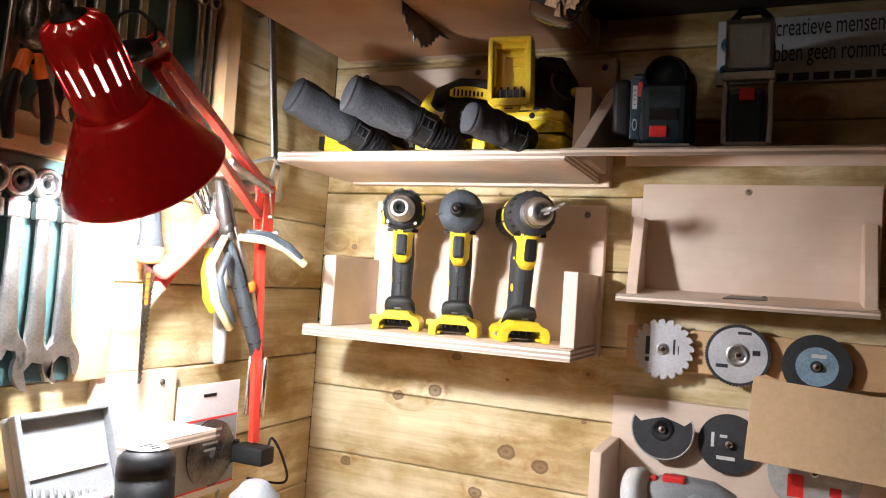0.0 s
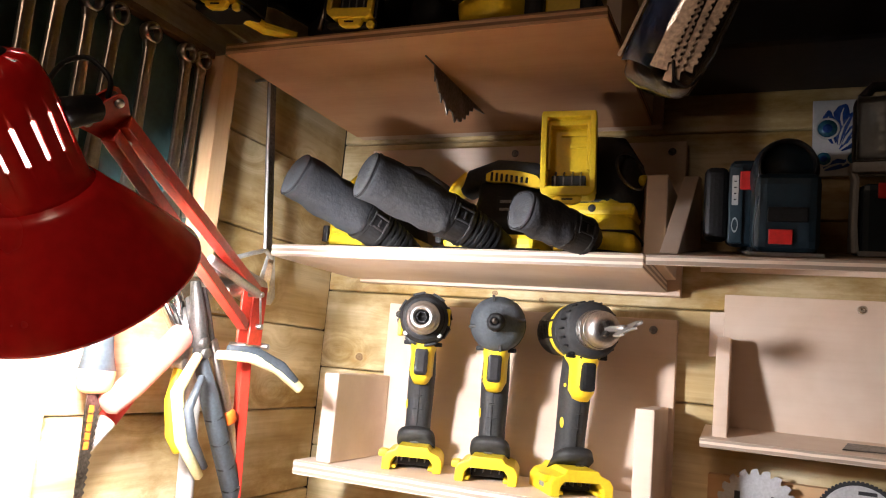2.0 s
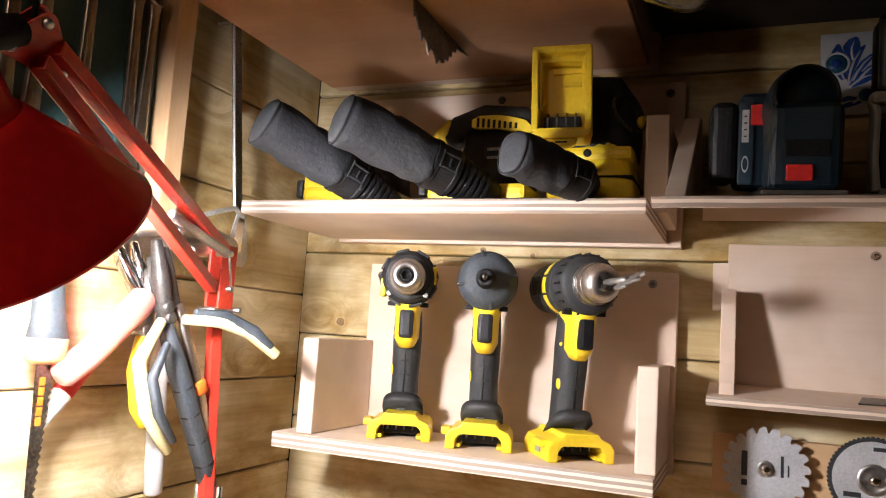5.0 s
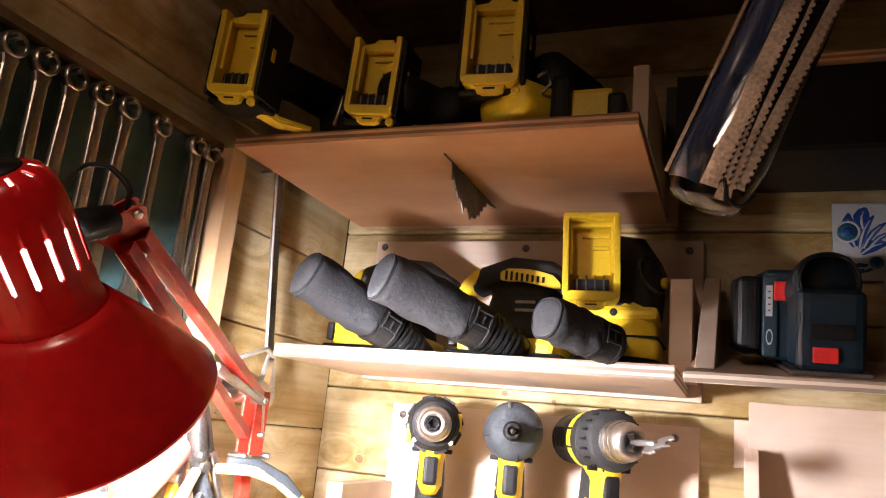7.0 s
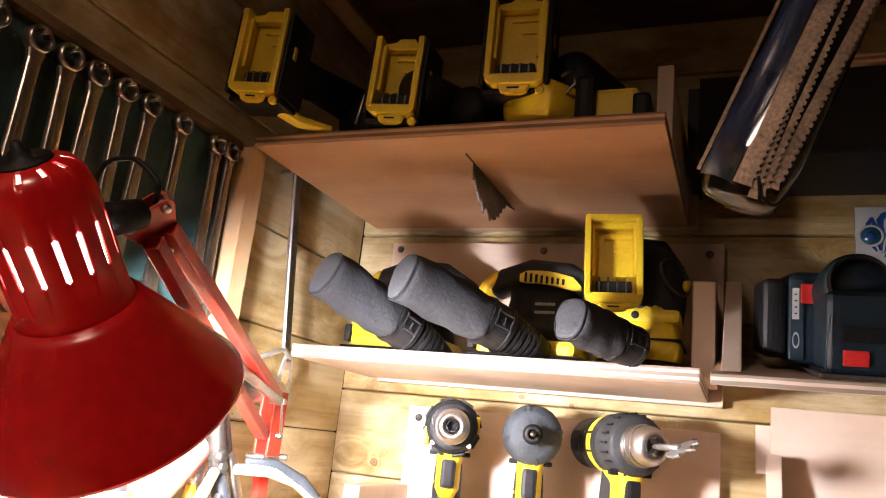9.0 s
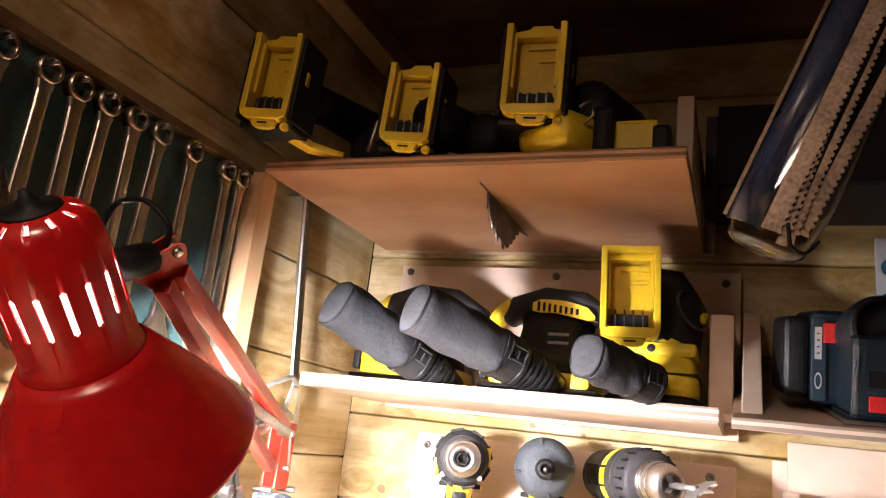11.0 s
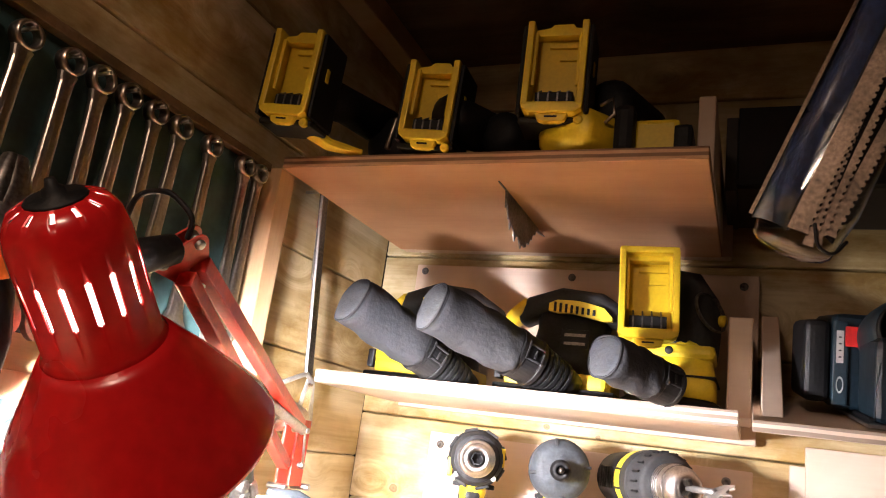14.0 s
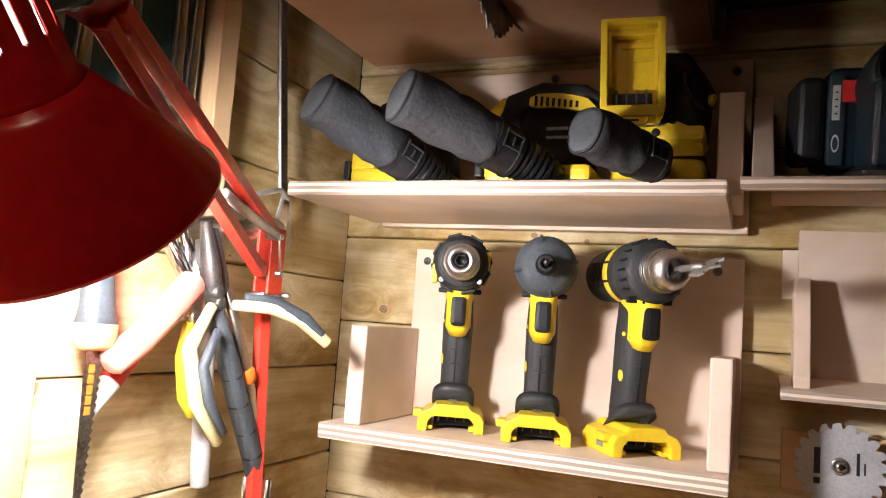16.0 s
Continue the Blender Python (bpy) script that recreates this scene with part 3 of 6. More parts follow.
        outs += [p + (base * math.cos(a) + turn * math.sin(a)) * 0.0062 for a in (-1.0, -0.5, 0.0, 0.5, 1.0)]
    for s in (-0.005, 0.004):
        part("bracket_plate", skin([[inv @ (q + nrm * s) for q in outs], [inv @ (q + nrm * (s + 0.0012)) for q in outs]]), REDARM, lamp)
    for p in (p1, p2, p3):
        smooth(part("pin", rod(L(p - nrm * 0.008), L(p + nrm * 0.008), 0.0032, 10), STEEL, lamp))
    neck = (RIM - AXIS * 0.116).lerp((p1 + p2) / 2, 0.45)
    smooth(part("knob", rod(L(neck), L((p1 + p2) / 2), 0.011, 16, 0.009), BLACK, lamp))
    # two upper arm tubes to the elbow, two lower tubes to the base
    e1, e2 = Vector((0.071, -0.255, 1.503)), Vector((0.064, -0.268, 1.482))
    for a, b in ((p1 + Vector((-0.003, 0.012, -0.012)), Vector((0.074, -0.264, 1.54))), (p3 + Vector((0.01, -0.02, -0.004)), Vector((0.068, -0.27, 1.503)))):
        d = b - a
        bmx = moved(box((0.0105, 0.0105, d.length), (0, 0, d.length / 2), 0.0012), inv @ aim(a, b))
        part("upper_arm", bmx, REDARM, lamp)
    spring_a, spring_b = Vector((0.0967, -0.3667, 1.5584)), Vector((0.0846, -0.2729, 1.5355))
    smooth(part("spring", rod(L(spring_a), L(spring_b), 0.0046, 16), SATIN, lamp, "bright steel spring tube"))
    smooth(part("link_rod", rod(L(spring_b + Vector((0.001, 0.002, 0))), L(e1 + Vector((0.008, 0, 0))), 0.0013, 8), STEEL, lamp))
    smooth(part("pin", rod(L(spring_b + Vector((-0.012, 0, 0))), L(spring_b + Vector((0.006, 0, 0))), 0.003, 10), STEEL, lamp))
    part("elbow_plate", moved(box((0.003, 0.022, 0.062), (0, 0, 0), 0.001), inv @ Matrix.Translation((e1 + e2) / 2 + Vector((0.006, 0.006, 0.022)))), REDARM, lamp)
    part("elbow_plate", moved(box((0.003, 0.022, 0.062), (0, 0, 0), 0.001), inv @ Matrix.Translation((e1 + e2) / 2 + Vector((-0.008, 0.006, 0.022)))), REDARM, lamp)
    for p in (e1, e2, e1 + Vector((0, 0.016, -0.02))):
        smooth(part("pin", rod(L(p + Vector((-0.011, 0, 0))), L(p + Vector((0.01, 0, 0))), 0.0032, 10), STEEL, lamp))
    foot = Vector((0.069, -0.242, 1.2))
    a, b = e2 + Vector((0, 0.012, -0.002)), foot
    part("lower_arm", moved(box((0.0112, 0.0112, (b - a).length), (0, 0, (b - a).length / 2), 0.0012), inv @ aim(a, b)), REDARM, lamp)
    for dx in (-0.013, 0.012):
        smooth(part("spring", rod(L(foot + Vector((dx, -0.004, 0.035))), L(foot + Vector((dx, -0.004, 0.115))), 0.0035, 12), CHROME, lamp))
    part("clamp_base", moved(box((0.05, 0.03, 0.024), (0, 0, 0), 0.004), inv @ Matrix.Translation(foot + Vector((0, 0, -0.016)))), BLACK, lamp)
    part("wall_plate", moved(box((0.04, 0.02, 0.03), (0, 0, 0), 0.002), inv @ Matrix.Translation((0.021, -0.245, 1.184))), BLACK, lamp)
    pts = eased([RIM - AXIS * 0.13 + Vector((0.004, 0.024, 0.018)), Vector((0.134, -0.58, 1.657)), Vector((0.153, -0.58, 1.66)), Vector((0.164, -0.578, 1.655)), Vector((0.173, -0.574, 1.645)), Vector((0.17, -0.571, 1.634))])
    smooth(part("cable", sweep([L(p) for p in pts], 0.0018, n=8), BLACK, lamp))
    pts = eased([foot + Vector((0.02, 0.004, -0.02)), Vector((0.085, -0.225, 1.205)), Vector((0.092, -0.205, 1.175)), Vector((0.08, -0.18, 1.135)), Vector((0.004, -0.165, 1.125))])
    smooth(part("cable", sweep([L(p) for p in pts], 0.0018, n=8), BLACK, lamp))


desk_lamp()

# dim fill lamp added on the ceiling behind the walk, never in view
cl = thing("ceiling_lamp", pose(0.28, -1.2, ROOF), "small round ceiling lamp, unseen, added as dim fill", "lamp")
smooth(part("housing", lathe([(0.11, 0), (0.11, -0.02), (0.1, -0.022)], 32), WHITE, cl))
smooth(part("diffuser", lathe([(0.098, -0.0225), (0.09, -0.03), (0.05, -0.036), (0.001, -0.037)], 32), OFFGLOW, cl))
lo = new("ceiling_lamp_light", fill_light)
lo.matrix_basis = pose(0.28, -1.2, ROOF - 0.045)


# ---- cordless tools ----
def battery_foot(ob, w=0.068, d=0.076):
    """The slide mount under a grip: a low plate with two rails, open between them."""
    h = w / 2
    outline = [(-h, 0.0), (-h, 0.013), (-h + 0.004, 0.0195), (-h + 0.014, 0.0235), (-h + 0.017, 0.028), (h - 0.017, 0.028), (h - 0.014, 0.0235), (h - 0.004, 0.0195), (h, 0.013), (h, 0.0),
               (h - 0.01, 0.0), (h - 0.0105, 0.01), (h - 0.015, 0.0155), (-h + 0.015, 0.0155), (-h + 0.0105, 0.01), (-h + 0.01, 0.0)]
    part("battery_mount", prism(outline, d, Matrix(((1, 0, 0, 0), (0, 0, -1, d / 2), (0, 1, 0, 0), (0, 0, 0, 1))), 0.0016), YELLOW, ob, "yellow slide mount for the battery")
    for s in (-1, 1):
        part("mount_rail", box((0.006, d * 0.86, 0.004), (s * (h - 0.0125), 0, 0.0036), 0.001), YELLOW, ob)
    smooth(part("grip_foot", sweep([(0, 0.004, 0.0275), (0, 0.005, 0.0296), (0, 0.0065, 0.0302), (0, 0.008, 0.0345), (0, 0.01, 0.04)], [(0.0228, 0.029), (0.0228, 0.029), (0.0172, 0.024), (0.0158, 0.022), (0.0152, 0.0208)], n=26, power=3, up=(0, 1, 0), round_ends=False), RUBBER, ob, "flanged grip foot"))
    part("foot_screw", box((0.009, 0.002, 0.002), (0, -0.0265, 0.0315), 0.0005), DARKSTEEL, ob)
    part("contact_block", box((w * 0.55, d * 0.6, 0.011), (0, 0.012, 0.0095), 0.001), BLACK, ob)
    for k in range(4):
        part("contact", box((0.001, 0.014, 0.005), ((k - 1.5) * 0.009, -0.016, 0.012)), DARKSTEEL, ob)
    part("latch", box((0.003, 0.014, 0.005), (-w / 2 + 0.0003, -d / 2 + 0.03, 0.0085), 0.001), GREY, ob, "grey latch inset")
    part("catch", box((0.01, 0.022, 0.008), (-w / 2 - 0.001, -d / 2 + 0.022, 0.0165), 0.0024), YELLOW, ob)


def grip(ob, h0, h1, lean=0.013):
    pts, rad = [], []
    for i, (k, a, b) in enumerate([(0, 0.0152, 0.0208), (0.1, 0.0152, 0.0206), (0.25, 0.0152, 0.0202), (0.45, 0.0158, 0.0205), (0.7, 0.0162, 0.0215), (0.88, 0.0152, 0.0225), (1, 0.0145, 0.024)]):
        z = h0 + (h1 - h0) * k
        pts.append((0, lean * (1 - k) - 0.002, z))
        rad.append((a, b))
    g = smooth(part("grip", sweep(pts, rad, n=20, power=2.4, up=(0, 1, 0), round_ends=False), RUBBER, ob, "dark grey ribbed rubber grip"))
    for k in (0.35, 0.72):
        z = h0 + (h1 - h0) * k
        smooth(part("grip_inlay", lathe([(0.0005, -0.003), (0.0042, -0.0015), (0.0045, 0.0), (0.003, 0.0011), (0.0005, 0.0014)], 16, pose(-0.0138, lean * (1 - k) - 0.0115, z, 90, 0, -62) @ Matrix.Diagonal((0.9, 1.45 if k < 0.5 else 0.7, 1, 1))), YELLOW, ob, "small yellow oval inlay"))
    for k in (0.3, 0.45, 0.6):
        z = h0 + (h1 - h0) * k
        smooth(part("grip_rib", sweep([(0.0146 * math.cos(a), lean * (1 - k) - 0.002 + 0.0207 * math.sin(a), z) for a in [math.pi + math.pi * j / 8 for j in range(9)]], 0.0009, n=6), RUBBER, ob))
    return g


def drill(name, m, label, kind):
    """A cordless drill standing on its battery mount, muzzle towards local -y."""
    ob = thing(name, m, label, "power tool", "cordless drills on the shelf")
    battery_foot(ob)
    c = 0.173
    grip(ob, 0.036, c - 0.03)
    smooth(part("seam_line", sweep([(0, -0.0226 + 0.013 * (1 - k), 0.036 + (c - 0.066) * k) for k in (0.06, 0.3, 0.6)], 0.0007, n=6), BLACK, ob))
    # yellow neck round the trigger
    smooth(part("trigger_frame", sweep([(0, -0.008, c - 0.071), (0, -0.01, c - 0.064), (0, -0.012, c - 0.04), (0, -0.012, c - 0.028), (0, -0.012, c - 0.016)], [(0.0095, 0.0175), (0.0135, 0.0225), (0.0135, 0.0245), (0.0158, 0.028), (0.02, 0.031)], n=24, power=2.8, up=(0, 1, 0), round_ends=False), YELLOW, ob, "yellow trigger housing"))
    part("trigger", box((0.0155, 0.012, 0.031), (0, -0.0335, c - 0.049), 0.004), BLACK, ob)
    part("direction_switch", box((0.045, 0.007, 0.005), (0, -0.027, c - 0.028), 0.0015), BLACK, ob)
    fwd = aim((0, 0, c), (0, -1, c)) @ Matrix.Diagonal((0.97, 0.97, 0.98, 1) if kind == "drill" else (0.98, 0.98, 1, 1))
    if kind == "impact":
        smooth(part("motor_housing", lathe([(0.018, -0.06), (0.024, -0.055), (0.0265, -0.03), (0.0265, 0.02), (0.0275, 0.03)], 28, fwd), YELLOW, ob, "yellow motor housing"))
        smooth(part("bumper", lathe([(0.029, 0.016), (0.031, 0.02), (0.031, 0.036), (0.0285, 0.04), (0.0285, 0.047), (0.025, 0.053), (0.019, 0.056)], 28, fwd), RUBBER, ob))
        for k in range(8):
            a = k * math.pi / 4 + 0.3
            part("bumper_lug", moved(box((0.015, 0.0032, 0.018), (0, 0, 0), 0.0014), fwd @ pose(0.0305 * math.cos(a), 0.0305 * math.sin(a), 0.034, 0, 0, math.degrees(a) + 90)), RUBBER, ob)
        for sx in (-1, 1):
            part("shoulder", moved(box((0.006, 0.02, 0.02), (0, 0, 0), 0.002), fwd @ pose(sx * 0.0275, sx * 0.008 - 0.004, 0.034)), YELLOW, ob, "yellow shoulder")
        smooth(part("nose_ring", lathe([(0.0285, 0.0405), (0.0292, 0.041), (0.0292, 0.0425), (0.0285, 0.043)], 32, fwd), BLACK, ob))
        smooth(part("nose_ring", lathe([(0.0253, 0.0515), (0.0258, 0.052), (0.0245, 0.0535), (0.0238, 0.0535)], 32, fwd), BLACK, ob))
        for sx in (-1, 1):
            smooth(part("work_lamp", lathe([(0.0028, 0), (0.0028, 0.002), (0.001, 0.0026)], 12, fwd @ pose(sx * 0.02, -0.0185, 0.0495)), PALE, ob))
        smooth(part("collet", lathe([(0.0195, 0.052), (0.0195, 0.066), (0.018, 0.07), (0.0165, 0.07), (0.0155, 0.072), (0.0145, 0.082), (0.0085, 0.083), (0.0075, 0.07)], 28, fwd), STEEL, ob, "steel bit collet"))
        smooth(part("socket_hole", lathe([(0.0074, 0.0815), (0.0055, 0.0818), (0.004, 0.072)], 6, fwd), BLACK, ob))
    elif kind == "screwdriver":
        smooth(part("motor_housing", lathe([(0.018, -0.06), (0.024, -0.055), (0.0265, -0.03), (0.0275, 0.02), (0.03, 0.024)], 28, fwd), RUBBER, ob))
        smooth(part("nose_cover", lathe([(0.0295, 0.015), (0.0315, 0.02), (0.0315, 0.038), (0.029, 0.046), (0.021, 0.053), (0.0125, 0.056), (0.011, 0.06)], 28, fwd), GREYRUB, ob, "dark slate rubber nose cover"))
        for k in range(4):
            a = k * math.pi / 2 + 0.2
            part("cover_rib", moved(box((0.003, 0.012, 0.002), (0, 0, 0), 0.0006), fwd @ pose(0.026 * math.cos(a), 0.026 * math.sin(a), 0.0492, 0, 0, math.degrees(a) + 90)), RUBBER, ob)
        smooth(part("cover_seam", lathe([(0.0316, 0.026), (0.0322, 0.0265), (0.0322, 0.0285), (0.0316, 0.029)], 28, fwd), RUBBER, ob))
        smooth(part("bit_holder", lathe([(0.0105, 0.058), (0.0105, 0.066), (0.0085, 0.068), (0.0085, 0.08), (0.005, 0.081), (0.0042, 0.074)], 20, fwd), BLACK, ob))
        smooth(part("bit", lathe([(0.0032, 0.07), (0.0032, 0.09), (0.002, 0.0925)], 6, fwd), DARKSTEEL, ob))
    else:
        smooth(part("motor_housing", lathe([(0.02, -0.075), (0.028, -0.07), (0.03, -0.035), (0.03, 0.0)], 28, fwd), BLACK, ob, "black vented motor housing"))
        for k in range(6):
            part("vent_slat", moved(box((0.001, 0.022, 0.0022), (0, 0, 0)), fwd @ pose(-0.0302, 0, -0.055 + k * 0.006, 0, 0, 0)), DARKSTEEL, ob)
        smooth(part("gear_housing", lathe([(0.0295, -0.02), (0.032, -0.016), (0.032, -0.004), (0.03, 0.0)], 28, fwd), YELLOW, ob, "yellow gear housing"))
        smooth(part("clutch_ring", lathe([(0.029, -0.006), (0.0325, -0.003), (0.0325, 0.022), (0.0315, 0.024), (0.0315, 0.04), (0.027, 0.045)], 28, fwd), RUBBER, ob))
        for k in range(20):
            a = k * math.pi / 10
            part("clutch_rib", moved(box((0.003, 0.0022, 0.013), (0, 0, 0), 0.0006), fwd @ pose(0.0318 * math.cos(a), 0.0318 * math.sin(a), 0.0315, 0, 0, math.degrees(a))), BLACK, ob)
        part("rating_plate", moved(box((0.001, 0.022, 0.02), (0, 0, 0), 0.0003), fwd @ pose(-0.0302, 0.0, -0.012)), BLACK, ob)
        for k in range(3):
            part("print_bar", moved(box((0.0008, 0.014 - 0.003 * k, 0.002), (0, 0, 0)), fwd @ pose(-0.0309, 0.0, -0.006 - 0.005 * k)), YELLOW, ob)
        smooth(part("clutch_edge", lathe([(0.0318, 0.0095), (0.0332, 0.0105), (0.0332, 0.0125), (0.0318, 0.0135)], 28, fwd), RUBBER, ob))
        smooth(part("chuck", lathe([(0.021, 0.043), (0.0215, 0.046), (0.0212, 0.058), (0.02, 0.06), (0.0195, 0.07), (0.0165, 0.077), (0.0125, 0.0795), (0.009, 0.08), (0.0065, 0.074)], 28, fwd), STEEL, ob, "steel keyless chuck"))
        for z in (0.0475, 0.0515, 0.0555, 0.064):
            smooth(part("chuck_groove", lathe([(0.0205, z), (0.0218 if z < 0.06 else 0.0205, z + 0.0003), (0.0218 if z < 0.06 else 0.0205, z + 0.0015), (0.0195, z + 0.0018)], 28, fwd), DARKSTEEL, ob))
        for k in range(3):
            a = k * 2 * math.pi / 3
            part("chuck_jaw", moved(box((0.006, 0.004, 0.012), (0, 0, 0), 0.001), fwd @ pose(0.0065 * math.cos(a), 0.0065 * math.sin(a), 0.084, 0, 0, math.degrees(a))), DARKSTEEL, ob)
        smooth(part("spade_bit_shank", lathe([(0.0032, 0.08), (0.0032, 0.125)], 10, fwd), BITSTEEL, ob))
        part("spade_bit", prism([(-0.003, 0), (-0.011, 0.006), (-0.012, 0.018), (-0.009, 0.022), (-0.006, 0.018), (-0.002, 0.02), (0, 0.03), (0.002, 0.02), (0.006, 0.018), (0.009, 0.022), (0.012, 0.018), (0.011, 0.006), (0.003, 0)], 0.0022, fwd @ pose(0, 0, 0.114, 90, 0, 35) @ Matrix.Diagonal((1.25, 1.25, 1.0, 1)), 0.0004), BITSTEEL, ob, "spade-shaped wood bit")
    return ob


drill("cordless_impact_driver", pose(0.192, -0.08, LOW, 0, 0, 20), "yellow and black impact driver with steel collet, no battery", "impact")
drill("cordless_screwdriver", pose(0.286, -0.083, LOW, 0, 0, 15), "yellow and dark grey screwdriver with slate rubber nose", "screwdriver")
drill("cordless_drill", pose(0.38, -0.085, LOW, 0, 0, 33), "yellow and black drill with a spade bit in its chuck", "drill")


def battery_socket(ob, m, w=0.054, h=0.08, d=0.026, shell=True):
    """A battery mount seen from its open face: a yellow tray with rails, contacts and a latch, in a black shell. Local x across, y up, z out of the face."""
    t = 0.0062
    sock = part("battery_mount", moved(box((w - 2 * t, h - 2 * t, 0.004), (0, 0, -d + 0.002), 0.0008), m), YELLOW, ob, "yellow open battery mount")
    for sx in (-1, 1):
        # a side wall with a horn at its upper end
        horn = 0.0 if not shell else 0.0015
        side = prism([(-h / 2 + 0.006, 0), (-h / 2 + 0.006, -d), (h / 2, -d), (h / 2 + horn, -0.004), (h / 2 + horn * 0.75, 0), (h / 2 - 0.004, 0), (h / 2 - 0.01, -0.5 * horn)], t, Matrix(((0, 0, 1, -t / 2), (1, 0, 0, 0), (0, 1, 0, 0), (0, 0, 0, 1))), 0.0014)
        part("side_wall", moved(side, m @ pose(sx * (w / 2 - t / 2), 0, 0)), YELLOW, sock)
        part("slide_rail", moved(box((0.0035, h * 0.6, 0.004), (sx * (w / 2 - t - 0.0014), 0.01, -0.009), 0.001), m), YELLOW, sock)
    part("chin", moved(prism([(-w / 2, 0.009), (-w / 2 + 0.001, 0.003), (-w / 2 + 0.007, -0.001), (w / 2 - 0.007, -0.001), (w / 2 - 0.001, 0.003), (w / 2, 0.009)], d * 0.92, pose(0, -h / 2, -d * 0.94), 0.0014), m), YELLOW, sock)
    part("top_lip", moved(prism([(-w * 0.4, -0.007), (w * 0.4, -0.007), (w * 0.4, 0.0), (w * 0.26, 0.001), (w * 0.22, 0.0045), (-w * 0.1, 0.0045), (-w * 0.16, 0.001), (-w * 0.4, -0.001)], d * 0.55, pose(0, h / 2 - 0.001, -d), 0.0009), m), YELLOW, sock)
    if not shell:
        part("top_wall", moved(box((w, 0.007, d * 0.9), (0, h / 2 + 0.0012, -d * 0.55), 0.0024), m), YELLOW, sock)
        part("back_block", moved(box((w * 0.94, h * 0.96, 0.022), (0, 0.001, -d - 0.011), 0.005), m), YELLOW, sock)
    part("recess_step", moved(box((w * 0.5, 0.0055, 0.0035), (w * 0.08, h / 2 - 0.014, -d + 0.0055), 0.0009), m), YELLOW, sock)
    part("recess_step", moved(box((w * 0.3, 0.004, 0.003), (w * 0.16, h / 2 - 0.027, -d + 0.0052), 0.0008), m), YELLOW, sock)
    part("contact_block", moved(box((w * 0.62, 0.013, 0.012), (0, -h / 2 + 0.016, -d + 0.01), 0.001), m), BLACK, sock)
    for k in range(4):
        part("contact", moved(prism([(0, -0.009), (0.012, -0.009), (0.012, 0.004), (0.0, 0.011)], 0.0015, pose((k - 1.5) * w * 0.155, -h / 2 + 0.018, -d + 0.005, 0, -90, 0)), m), DARKSTEEL, sock)
    latch = part("latch_lip", moved(prism([(-w * 0.27, 0), (w * 0.27, 0), (w * 0.22, -0.0065), (w * 0.12, -0.0085), (-w * 0.12, -0.0085), (-w * 0.22, -0.0065)], 0.007, pose(0, -h / 2 - 0.0004, -0.011), 0.0014), m), YELLOW, sock)
    part("latch_slot", moved(box((w * 0.2, 0.0015, 0.0008), (0, -h / 2 - 0.004, -0.0037)), m), BLACK, latch)
    if shell:
        for sx in (-1, 1):
            part("shell_side", moved(box((0.0045, h * 0.99, d + 0.02), (sx * (w / 2 + 0.0024), -0.001, -d / 2 - 0.0135), 0.002), m), BLACK, ob)
        part("shell_base", moved(box((w + 0.006, 0.006, d + 0.014), (0, -h / 2 - 0.0042, -d / 2 - 0.0175), 0.0024), m), BLACK, ob)
        smooth(part("lock_tab", moved(box((0.0016, 0.013, 0.006), (w / 2 + 0.005, 0.004, -0.018), 0.0007), m), YELLOW, ob, "small yellow release tab"))
        smooth(part("corner_screw", moved(lathe([(0.0042, 0), (0.0042, 0.004), (0.0025, 0.0048), (0.0008, 0.003)], 14, pose(w / 2 - 0.004, -h / 2 - 0.005, -0.012)), m), YELLOW, ob))
    return sock


# ---- sanders with dust bags on the middle shelf ----
def face_to(at, toward, roll=0):
    """Local z out of the face towards a point, local y up."""
    z = Vector(toward).normalized()
    x = Vector((0, 0, 1)).cross(z).normalized()
    y = z.cross(x)
    m = Matrix((x, y, z)).transposed().to_4x4()
    return Matrix.Translation(at) @ m @ pose(0, 0, 0, 0, 0, roll)


